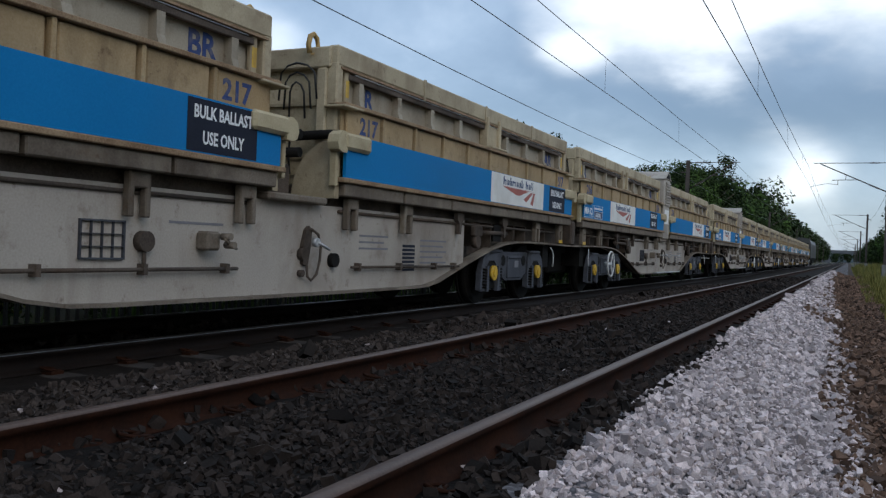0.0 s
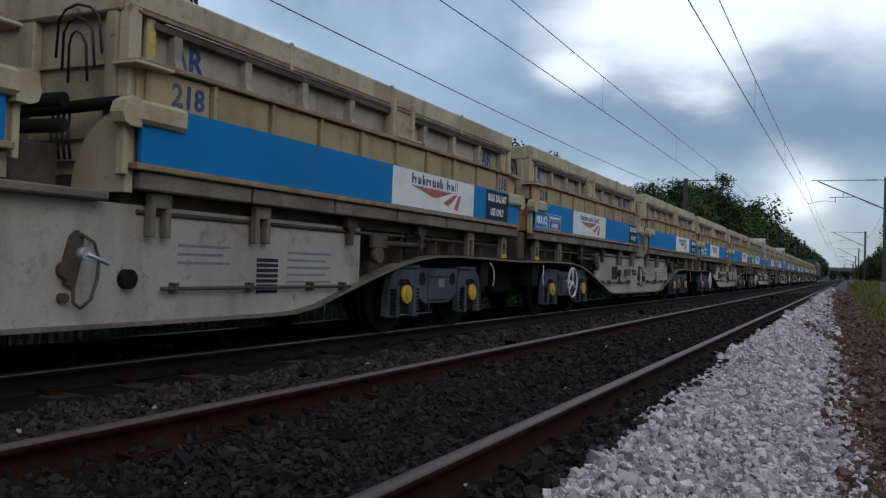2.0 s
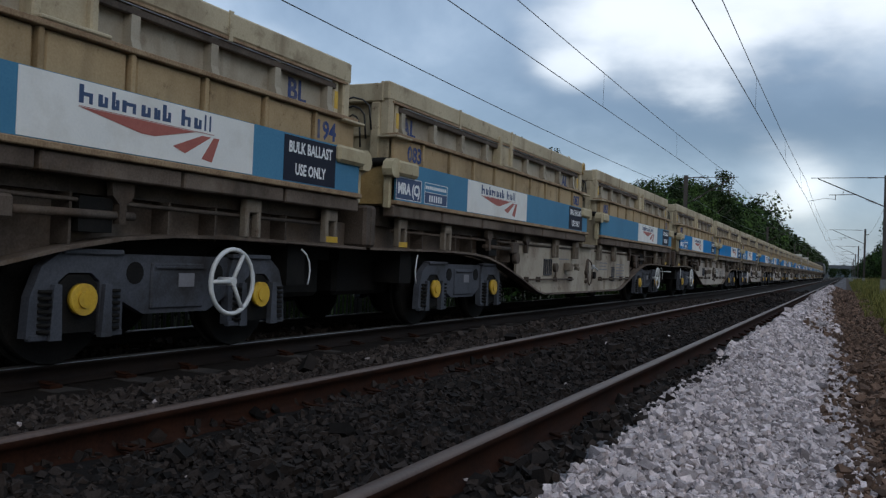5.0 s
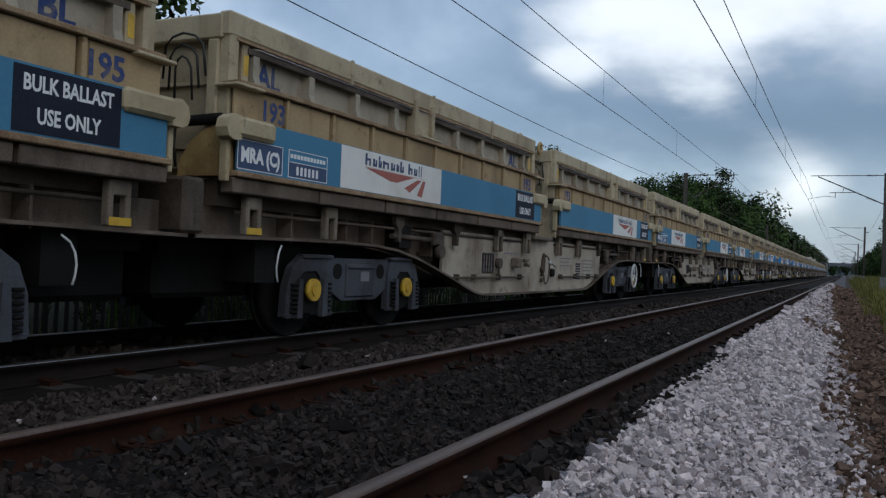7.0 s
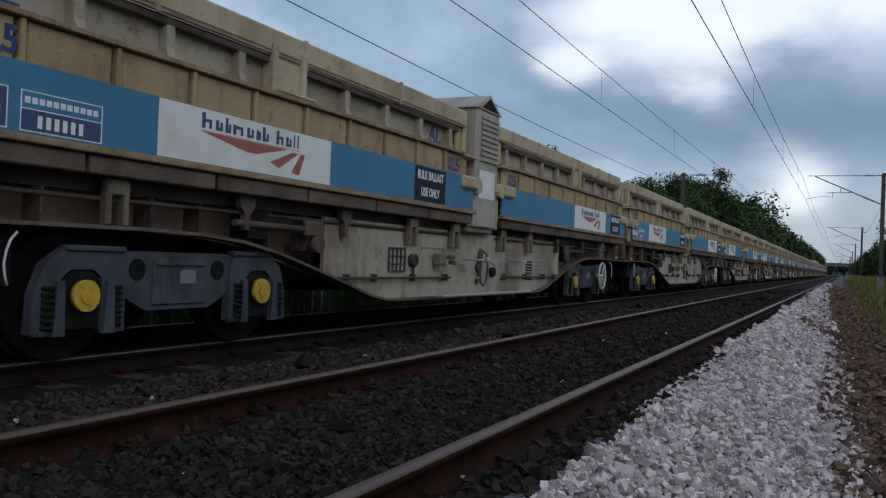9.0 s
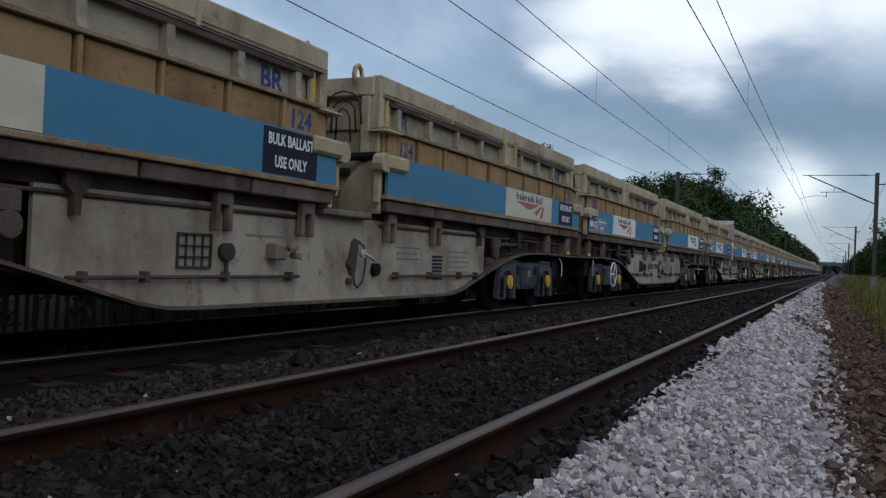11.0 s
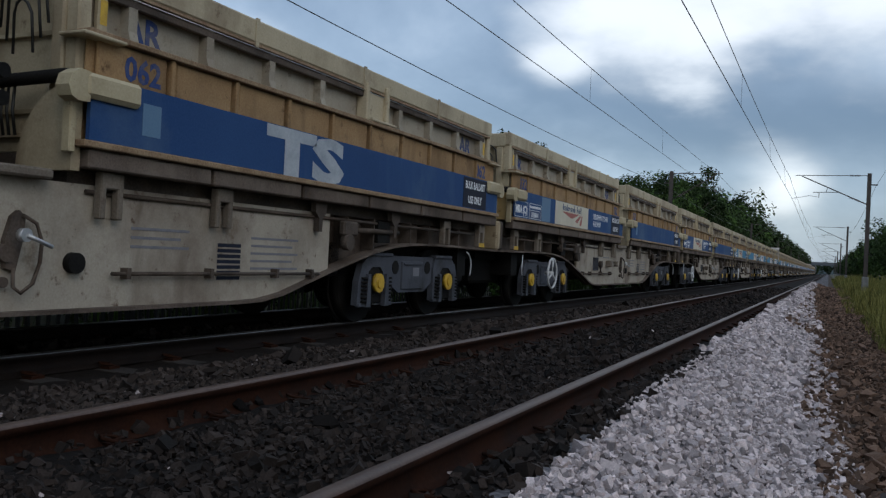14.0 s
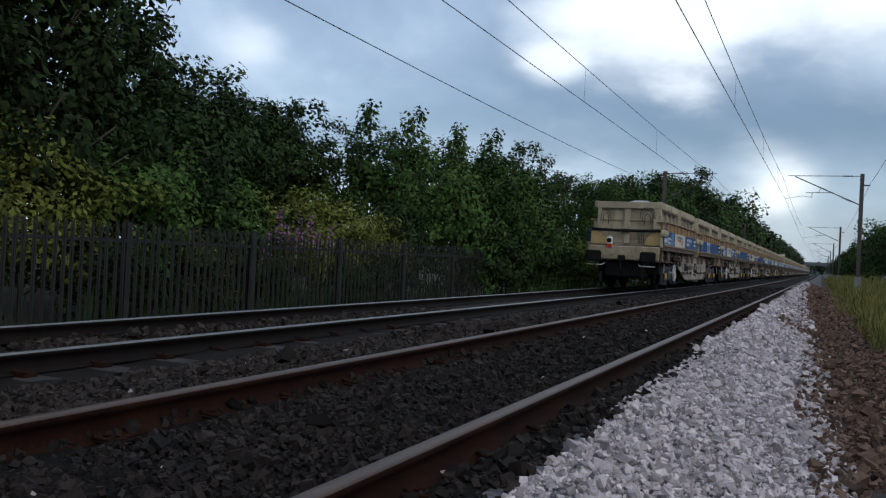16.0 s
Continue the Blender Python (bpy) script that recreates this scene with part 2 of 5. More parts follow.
M_RAILTOP = mat("worn_rail_head", (0.062, 0.036, 0.026), (0.115, 0.074, 0.057), 3, 0.5, metal=0.1, bump=0.03, spec=0.4)
M_RAIL = mat("rusty_rail", (0.0158, 0.005465, 0.002736), (0.0358, 0.01283, 0.006336), 5, 0.85, stain=(0.008, 0.005, 0.004), stain_amt=0.5, spec=0.12)
M_SLEEPER = mat("dirty_concrete", (0.035, 0.030, 0.027), (0.07, 0.06, 0.054), 5, 0.9, bump=0.3, stain=(0.02, 0.017, 0.015), stain_amt=0.6, spec=0.2)
M_CONC = mat("grey_concrete", (0.20, 0.20, 0.19), (0.28, 0.275, 0.26), 4, 0.9, bump=0.3, stain=(0.11, 0.10, 0.09), stain_amt=0.6)
M_STONE_W = mat("fresh_granite_ballast", (0.36, 0.305, 0.30), (0.64, 0.555, 0.545), 22, 0.9, bump=0.5, fine=150, island=0.55, spec=0.2)
M_STONE_D = mat("soiled_ballast", (0.01187, 0.008308, 0.006725), (0.02927, 0.02176, 0.0182), 14, 0.95, bump=0.35, fine=120, island=0.8, spec=0.25)
M_STONE_B = mat("brown_ballast", (0.02389, 0.01811, 0.01503), (0.05087, 0.03931, 0.03392), 14, 0.95, bump=0.35, fine=120, island=0.7, spec=0.2)
M_STONE_C = mat("cess_gravel", (0.09072, 0.05414, 0.03661), (0.1728, 0.109, 0.07744), 14, 0.95, bump=0.35, fine=120, island=0.65, spec=0.2)
# far darker than its stones: paints the shade in the gaps between them
M_BED_W = mat("granite_bed_dark_gaps", (0.03, 0.028, 0.03), (0.19, 0.18, 0.19), 22, 0.95, bump=1.0, fine=45, spec=0.15)
M_BED_D = mat("soiled_bed", (0.004644, 0.003638, 0.003096), (0.01238, 0.00952, 0.008127), 16, 0.95, bump=1.0, fine=42, spec=0.1)
M_BED_B = mat("brown_bed", (0.007544, 0.006035, 0.004904), (0.02263, 0.01735, 0.01433), 14, 0.95, bump=1.0, fine=42, spec=0.1)
M_GROUND = mat("grassy_earth", (0.045, 0.05, 0.02), (0.09, 0.085, 0.035), 0.7, 0.95, bump=0.6, fine=12, stain=(0.07, 0.055, 0.035), stain_amt=0.5)
M_GRASS = mat("verge_grass", (0.105, 0.12, 0.02875), (0.24, 0.204, 0.0575), 0.9, 0.75, bump=0.0, island=0.45, spec=0.2)
M_LEAF = mat("hedge_leaf", (0.02788, 0.0615, 0.01476), (0.06724, 0.1066, 0.02788), 0.5, 0.75, bump=0.0, island=0.55, spec=0.06, vary=0.35)
M_LEAF_L = mat("yellow_green_shrub_leaf", (0.0882, 0.117, 0.0216), (0.1665, 0.18, 0.0414), 0.6, 0.75, bump=0.0, island=0.5, spec=0.06, stain=(0.12, 0.075, 0.022), stain_amt=0.4, vary=0.2)
M_LEAF_D = mat("dark_tree_leaf", (0.016, 0.032, 0.0112), (0.0416, 0.0624, 0.0208), 0.5, 0.75, bump=0.0, island=0.55, spec=0.06, vary=0.35)
M_FLOWER = mat("pink_flower", (0.32, 0.10, 0.27), (0.42, 0.17, 0.36), 9, 0.7, bump=0.0, island=0.3)
M_BARK = mat("bark", (0.05, 0.04, 0.03), (0.09, 0.075, 0.06), 6, 0.95, bump=0.6)
M_FENCE = mat("weathered_palisade_steel", (0.02203, 0.02301, 0.02105), (0.03917, 0.04064, 0.03721), 3, 0.7, metal=0.2, stain=(0.03, 0.025, 0.02), stain_amt=0.5, spec=0.25)
M_MAST = mat("dark_mast_steel", (0.05, 0.04, 0.036), (0.085, 0.07, 0.06), 4, 0.75, stain=(0.07, 0.045, 0.03), stain_amt=0.5)
M_WIRE = mat("dark_wire", (0.03, 0.03, 0.03), (0.05, 0.05, 0.05), 4, 0.5, bump=0)
M_INSUL = mat("brown_insulator", (0.06, 0.03, 0.025), (0.09, 0.045, 0.035), 6, 0.3)
M_TAILRED = mat("red_lens", (0.5, 0.03, 0.02), (0.6, 0.05, 0.03), 9, 0.25, bump=0)
M_LOCO = mat("dark_grey_loco_paint", (0.05, 0.05, 0.052), (0.085, 0.083, 0.08), 2, 0.5, stain=(0.04, 0.034, 0.03), stain_amt=0.5)
M_LOCOY = mat("yellow_loco_paint", (0.55, 0.36, 0.03), (0.62, 0.43, 0.05), 2, 0.5, stain=(0.3, 0.22, 0.08), stain_amt=0.4)
M_GLASS = mat("dark_glass", (0.012, 0.014, 0.016), (0.02, 0.022, 0.024), 2, 0.12, bump=0)
M_BRIDGE = mat("far_bridge_stone", (0.09, 0.10, 0.115), (0.13, 0.14, 0.155), 0.4, 0.9)
M_BED_C = mat("cess_bed", (0.035, 0.026, 0.020), (0.085, 0.064, 0.050), 14, 0.95, bump=1.0, fine=42, spec=0.15)
M_FAINT = mat("faint_grey_stencil", (0.17, 0.17, 0.19), (0.22, 0.22, 0.24), 9, 0.7, bump=0.0, spec=0.2)
# distance haze is mixed into this greyed blue base colour
M_HILL = mat("hazy_far_woods", (0.05, 0.065, 0.07), (0.08, 0.10, 0.105), 0.05, 0.95, bump=0.0, fine=0.4, spec=0.05)
M_SPRAY = mat("pale_spray_paint", (0.38, 0.42, 0.46), (0.5, 0.54, 0.57), 4, 0.7, bump=0.0, stain=(0.2, 0.24, 0.3), stain_amt=0.5, spec=0.2)
M_BEAM = mat("stained_buffer_beam", (0.34, 0.27, 0.17), (0.46, 0.38, 0.26), 2, 0.8, stain=(0.10, 0.06, 0.035), stain_amt=0.85, streak=(0.10, 0.06, 0.035), streak_amt=0.5, spec=0.2, rust=0.8)
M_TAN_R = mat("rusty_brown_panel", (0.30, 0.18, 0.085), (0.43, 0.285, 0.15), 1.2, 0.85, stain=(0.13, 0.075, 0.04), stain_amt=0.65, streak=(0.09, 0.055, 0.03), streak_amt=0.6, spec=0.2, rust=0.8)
M_LOAD = mat("ballast_load", (0.30, 0.28, 0.26), (0.42, 0.40, 0.37), 12, 0.9, bump=0.8, fine=40)


# ---- mesh helpers ----
def box(bm, x0, x1, y0, y1, z0, z1, bev=0.0):
    vs = [bm.verts.new((x, y, z)) for x in (x0, x1) for y in (y0, y1) for z in (z0, z1)]
    fs = [bm.faces.new([vs[i] for i in q]) for q in ((0, 1, 3, 2), (4, 6, 7, 5), (0, 4, 5, 1), (2, 3, 7, 6), (0, 2, 6, 4), (1, 5, 7, 3))]
    if bev:
        bmesh.ops.bevel(bm, geom=list({e for f in fs for e in f.edges}), offset=bev, segments=1, affect="EDGES", profile=0.5)
    return vs


def prism(bm, pts, a0, a1, axis="x"):
    """Extrudes a closed outline. axis x: pts are (y, z); y: (x, z); z: (x, y)."""
    def at(p, a):
        return {"x": (a, p[0], p[1]), "y": (p[0], a, p[1]), "z": (p[0], p[1], a)}[axis]
    lo, hi = [bm.verts.new(at(p, a0)) for p in pts], [bm.verts.new(at(p, a1)) for p in pts]
    n = len(pts)
    for i in range(n):
        bm.faces.new((lo[i], lo[(i + 1) % n], hi[(i + 1) % n], hi[i]))
    bm.faces.new(lo[::-1]); bm.faces.new(hi)
    bmesh.ops.recalc_face_normals(bm, faces=bm.faces)


def tube(bm, pts, r, n=8, r1=None, closed=False):
    """A round bar along points, tapering from r to r1."""
    r1 = r if r1 is None else r1
    P = [Vector(p) for p in pts]
    rings = []
    for i, p in enumerate(P):
        if closed:
            d = P[(i + 1) % len(P)] - P[i - 1]
        else:
            d = P[min(i + 1, len(P) - 1)] - P[max(i - 1, 0)]
        d.normalize()
        a = d.cross(Vector((0.31, 0.2, 0.93)) if abs(d.z) < 0.9 else Vector((1, 0, 0))).normalized()
        b = d.cross(a)
        rr = r + (r1 - r) * i / max(1, len(P) - 1)
        rings.append([bm.verts.new(p + rr * (a * math.cos(6.2832 * k / n) + b * math.sin(6.2832 * k / n))) for k in range(n)])
    m = len(rings)
    for i in range(m if closed else m - 1):
        A, B = rings[i], rings[(i + 1) % m]
        for k in range(n):
            f = bm.faces.new((A[k], A[(k + 1) % n], B[(k + 1) % n], B[k])); f.smooth = True
    if not closed:
        bm.faces.new(rings[0][::-1]); bm.faces.new(rings[-1])


def disc(bm, c, axis, r, h, n=20):
    c, axis = Vector(c), Vector(axis).normalized()
    tube(bm, [c, c + axis * h], r, n)


CACHE = {}


def made(name, key, build, material):
    """Mesh data by key: alike pieces share it."""
    k = (key, material.name if material else "")
    if k not in CACHE:
        bm = bmesh.new()
        build(bm)
        me = bpy.data.meshes.new(name)
        bm.to_mesh(me); bm.free()
        if material:
            me.materials.append(material)
        CACHE[k] = me
    return CACHE[k]


def part(name, build, material, parent=None, label="", key=None, at=None):
    """ONE mesh object under a thing or part; build fills a bmesh. Alike parts given one key share their mesh."""
    me = made(name, key if key is not None else (name, len(CACHE)), build, material)
    ob = new(name, me)
    if at is not None:
        ob.matrix_basis = at if isinstance(at, Matrix) else Matrix.Translation(at)
    if parent:
        ob.parent = parent
    if label:
        ob["label"] = label
    return ob


def empty(name, m, label, category, group="", kind=""):
    ob = new(name)
    ob.matrix_basis = m if isinstance(m, Matrix) else Matrix.Translation(m)
    ob.empty_display_size = 0.2
    return tagged(ob, label, category, group, kind)


TEXTS = {}


def lettering(name, words, size, material, parent, x, y, z, align="LEFT", bold=0.0, squeeze=1.0, lines=0.95):
    """Letters on a side that faces +x, reading along +y; y, z: start of the baseline; lines: their spacing."""
    k = (words, size, align, bold, squeeze, lines, material.name)
    if k not in TEXTS:
        cu = bpy.data.curves.new("letters", "FONT")
        cu.body, cu.size, cu.align_x, cu.extrude, cu.offset, cu.space_line = words, size, align, 0.0015, bold, lines
        cu.resolution_u = 2
        ob = bpy.data.objects.new("letters", cu)
        scene.collection.objects.link(ob)
        bpy.context.view_layer.update()
        me = bpy.data.meshes.new_from_object(ob.evaluated_get(bpy.context.evaluated_depsgraph_get()))
        bpy.data.objects.remove(ob)
        me.transform(Matrix(((0, 0, 1, 0), (squeeze, 0, 0, 0), (0, 1, 0, 0), (0, 0, 0, 1))))
        me.materials.clear(); me.materials.append(material)
        TEXTS[k] = me
    ob = new(name, TEXTS[k])
    ob.location = (x, y, z)
    ob.parent = parent
    return ob
M_FRAME_R = mat("rust_stained_frame_paint", (0.35, 0.31, 0.25), (0.46, 0.41, 0.335), 1.1, 0.75, stain=(0.13, 0.09, 0.065), stain_amt=0.75, streak=(0.10, 0.066, 0.045), streak_amt=0.6, spec=0.22, rust=0.85)
M_GRIME_R = mat("brown_grimy_paint", (0.090, 0.068, 0.054), (0.175, 0.138, 0.112), 2.2, 0.8, stain=(0.034, 0.024, 0.018), stain_amt=0.75, streak=(0.30, 0.255, 0.21), streak_amt=0.4, spec=0.2, rust=0.6)


# ---- ground and track ----
def ground_z(x, y):
    """Cross-section of the formation."""
    pts = [(-60, 0.6), (-24, 0.2), (-13, -0.55), (-9.6, -0.82), (-8.4, -0.75), (-7.5, -0.33), (-6.9, -0.27), (-4.9, -0.27), (-4.3, -0.24), (-3.5, -0.17), (-2.9, -0.15),
           (-1.35, -0.15), (-1.15, -0.13), (-0.75, -0.17), (-0.1, -0.40), (0.5, -0.42), (0.9, -0.36), (2.5, -0.25), (6, 0.1), (14, 0.9), (60, 1.5)]
    for (xa, za), (xb, zb) in zip(pts, pts[1:]):
        if xa <= x <= xb:
            return za + (zb - za) * (x - xa) / (xb - xa)
    return pts[0][1] if x < pts[0][0] else pts[-1][1]


def build_ground():
    xs = [-2500, -400, -120, -60, -40, -24, -17, -13, -11, -9.6, -8.4, -7.9, -7.5, -7.2, -6.9] + [-6.7 + 0.1 * i for i in range(78)] + [1.2, 1.6, 2, 2.5, 3.2, 4, 6, 9, 14, 25, 60, 120, 400, 2500]
    ys = [-2500, -300, -60, -20, -8, -3] + [-1 + 0.12 * i for i in range(110)] + [12.5 + 0.6 * i for i in range(60)] + [50, 60, 75, 95, 120, 160, 220, 320, 500, 900, 2500]
    bm = bmesh.new()
    grid = []
    for y in ys:
        row = []
        for x in xs:
            fineness = 1.0 if -7.5 < x < 1.2 and -1 < y < 40 else 0.0
            n = noise.noise((x * 5, y * 5, 0)) * 0.016 + noise.noise((x * 1.1, y * 1.1, 4)) * 0.02
            row.append(bm.verts.new((x, y, ground_z(x, y) + n * fineness)))
        grid.append(row)
    for j in range(len(ys) - 1):
        for i in range(len(xs) - 1):
            f = bm.faces.new((grid[j][i], grid[j][i + 1], grid[j + 1][i + 1], grid[j + 1][i]))
            x = (xs[i] + xs[i + 1]) / 2
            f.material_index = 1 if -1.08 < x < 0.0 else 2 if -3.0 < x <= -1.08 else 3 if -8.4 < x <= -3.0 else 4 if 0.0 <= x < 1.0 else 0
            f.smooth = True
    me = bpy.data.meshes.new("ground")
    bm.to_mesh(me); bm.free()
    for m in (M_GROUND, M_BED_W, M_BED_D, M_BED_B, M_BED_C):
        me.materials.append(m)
    return tagged(new("ground", me), "railway formation with ballast beds, gravel cess and grassy verges", "ground", kind="structure")


build_ground()


def stones(name, material, label, boxes, seed):
    """Loose angular stones in one mesh. boxes: x0, x1, y0, y1, stones a square metre, mean size."""
    rng = np.random.default_rng(seed)
    shapes = []
    for k in range(10):
        co = np.array([(x, y, z) for x in (-1, 1) for y in (-1, 1) for z in (-1, 1)]) * 0.70 + rng.uniform(-0.20, 0.20, (8, 3))
        fs = np.array([t for a, b, c, d in ((0, 1, 3, 2), (4, 6, 7, 5), (0, 4, 5, 1), (2, 3, 7, 6), (0, 2, 6, 4), (1, 5, 7, 3)) for t in ((a, b, c), (a, c, d))])
        # chop by random planes so that the faces are flat and edges sharp
        for _ in range(3):
            n = rng.normal(size=3); n /= np.linalg.norm(n)
            d = co @ n - rng.uniform(0.6, 0.9)
            co -= np.outer(np.maximum(d, 0), n)
        co *= rng.uniform(0.75, 1.25, 3) * np.array([1.1, 0.95, 0.74])
        shapes.append((co, fs))
    V, F, base = [], [], 0
    for x0, x1, y0, y1, dens, size in boxes:
        count = int((x1 - x0) * (y1 - y0) * dens)
        X, Y = rng.uniform(x0, x1, count), rng.uniform(y0, y1, count)
        for i in range(count):
            if name == "fresh_ballast" and X[i] > max(-0.75, 0.17 - 0.022 * (Y[i] - 4)) + 0.05 * rng.normal():
                continue
            co, fs = shapes[i % 10]
            q = rng.normal(size=4) * (1, 0.6, 0.6, 1); q /= np.linalg.norm(q)
            a, b, c, d = q
            R = np.array([[1 - 2 * (c * c + d * d), 2 * (b * c - a * d), 2 * (b * d + a * c)], [2 * (b * c + a * d), 1 - 2 * (b * b + d * d), 2 * (c * d - a * b)],
                          [2 * (b * d - a * c), 2 * (c * d + a * b), 1 - 2 * (b * b + c * c)]])
            s = size * 0.5 * math.exp(rng.normal() * 0.36)
            V.append(co @ R.T * s + (X[i], Y[i], ground_z(X[i], Y[i]) + s * rng.uniform(0.1, 0.75)))
            F.append(fs + base)
            base += len(co)
    V, F = np.concatenate(V), np.concatenate(F)
    me = bpy.data.meshes.new(name)
    me.vertices.add(len(V)); me.vertices.foreach_set("co", V.ravel())
    me.loops.add(F.size); me.loops.foreach_set("vertex_index", F.ravel().astype(np.int32))
    me.polygons.add(len(F)); me.polygons.foreach_set("loop_start", np.arange(0, F.size, 3, dtype=np.int32))
    me.polygons.foreach_set("use_smooth", np.zeros(len(F), dtype=bool))
    me.update(calc_edges=True)
    me.materials.append(material)
    return tagged(new(name, me), label, "ballast", kind="stuff")


stones("fresh_ballast", M_STONE_W, "pale grey fresh granite ballast on the track shoulder",
       [(-1.02, 0.35, 1.6, 5, 2000, 0.029), (-1.10, 0.3, 5, 9, 1550, 0.033), (-1.17, 0.2, 9, 18, 700, 0.043), (-1.2, 0.0, 18, 36, 230, 0.06), (-1.24, -0.1, 36, 75, 80, 0.09), (-2.7, -1.1, 1, 12, 2.5, 0.030), (-4.4, -3.0, 1.5, 12, 2.5, 0.030), (-1.1, 0.2, -3, 1.6, 420, 0.048)], 3)
stones("soiled_ballast", M_STONE_D, "dark soiled ballast between the rails",
       [(-2.72, -1.5, 1.0, 7, 1150, 0.030), (-2.72, -1.5, 7, 22, 420, 0.042), (-3.2, -2.82, 1, 9, 420, 0.05), (-1.30, -1.02, 1.5, 9, 420, 0.045), (-2.72, -1.5, 22, 45, 90, 0.08), (-2.72, -1.5, -3, 1, 260, 0.05), (-3.2, -2.82, -3, 1, 200, 0.05)], 4)
stones("brown_ballast", M_STONE_B, "brownish old ballast beside and under the train's track",
       [(-4.55, -3.15, 1.5, 9, 800, 0.034), (-4.6, -3.1, 9, 28, 180, 0.06), (-6.6, -5.2, 3, 14, 160, 0.055),
        (-7.6, -6.75, 4, 16, 120, 0.06), (-4.55, -3.15, -3, 1.5, 220, 0.055)], 5)


stones("cess_gravel", M_STONE_C, "brown gravel and stones on the cess",
       [(0.0, 0.95, 2.2, 7, 620, 0.042), (-0.15, 1.0, 7, 16, 420, 0.046), (-0.7, 0.95, 16, 40, 190, 0.055), (-0.8, 0.9, 40, 75, 70, 0.08), (0.0, 0.7, -3, 2.2, 300, 0.05)], 6)


def rail_mesh(web, head):
    """Flat-bottom rail, its head's top face worn bright."""
    out = [(-0.07, -0.159), (0.07, -0.159), (0.07, -0.149), (0.022, -0.132), (0.009, -0.115), (0.009, -0.05), (0.034, -0.038), (0.036, -0.012), (0.026, -0.001), (0.0, 0.0),
           (-0.026, -0.001), (-0.036, -0.012), (-0.034, -0.038), (-0.009, -0.05), (-0.009, -0.115), (-0.022, -0.132), (-0.07, -0.149)]
    bm = bmesh.new()
    ys = [-60, -20, -5] + [2.0 * i for i in range(40)] + [100, 150, 250, 450, 900]
    rings = [[bm.verts.new((x, y, z)) for x, z in out] for y in ys]
    n = len(out)
    for A, B in zip(rings, rings[1:]):
        for k in range(n):
            f = bm.faces.new((A[k], A[(k + 1) % n], B[(k + 1) % n], B[k]))
            f.material_index = 1 if k in (7, 8, 9, 10) else 0
            f.smooth = True
    bmesh.ops.recalc_face_normals(bm, faces=bm.faces)
    me = bpy.data.meshes.new("rail")
    bm.to_mesh(me); bm.free()
    me.materials.append(web); me.materials.append(head)
    return me


RAIL = rail_mesh(M_RAIL, M_RAILTOP)
# train's rails: shade painted into the web, head really polished
RAIL_SHADE = rail_mesh(M_RAIL_SHADE, M_RAIL_HEAD)
for xc, zt, lab in ((X_NEAR, 0.0, "rusty steel rail with a worn head on the empty track"), (X_FAR, Z_FAR, "shade-blackened steel rail with a polished head under the train")):
    for s in (-1, 1):
        r = tagged(new("rail", RAIL if xc == X_NEAR else RAIL_SHADE), lab, "rail", group="rails", kind="structure")
        r.location = (xc + s * 0.7525, 0, zt)


def sleeper(x, y, z, clips=True):
    s = part("sleeper", lambda bm: box(bm, -1.25, 1.25, -0.13, 0.13, -0.2, 0.0, 0.02), M_SLEEPER, key="sleeper", at=(x, y, z - 0.162))
    tagged(s, "dirty concrete sleeper half buried in ballast", "sleeper", group="sleepers")
    for sx in (-0.7525, 0.7525) if clips else ():
        for d in (-1, 1):
            def clip(bm):
                tube(bm, [(-0.05, -0.05, 0.02), (-0.05, 0.05, 0.035), (0.0, 0.075, 0.045), (0.045, 0.045, 0.045), (0.03, -0.02, 0.035), (-0.005, -0.035, 0.03), (-0.015, 0.03, 0.03)], 0.009, 6)
                box(bm, -0.075, 0.03, -0.055, 0.055, 0.0, 0.022)
            part("rail_clip", clip, M_RAIL, s, key="clip", at=Matrix.Translation((sx + d * 0.085, 0, 0)) @ (pose(0, 0, 0) if d < 0 else pose(0, 0, 0, 0, 0, 180)))


for i in range(44):
    sleeper(X_NEAR, 0.72 + 0.7 * i, 0.0)
for i in range(30):
    sleeper(X_FAR, 2.2 + 0.7 * i, Z_FAR, i < 12)


def slab():
    s = part("cable_trough_lid", lambda bm: box(bm, -0.27, 0.27, -0.5, 0.5, -0.06, 0.0, 0.015), M_SLEEPER, at=pose(0.50, 4.45, -0.375, 0, 0, -6))
    return tagged(s, "dark flat concrete trough lid in the gravel", "trough lid", group="trough lids")


first = slab()
for k in range(1, 3):
    copy_thing(first, pose(0.55 + 0.10 * k, 4.45 + 1.02 * k, -0.385 - 0.005 * k, 0, 0, -6 + k))


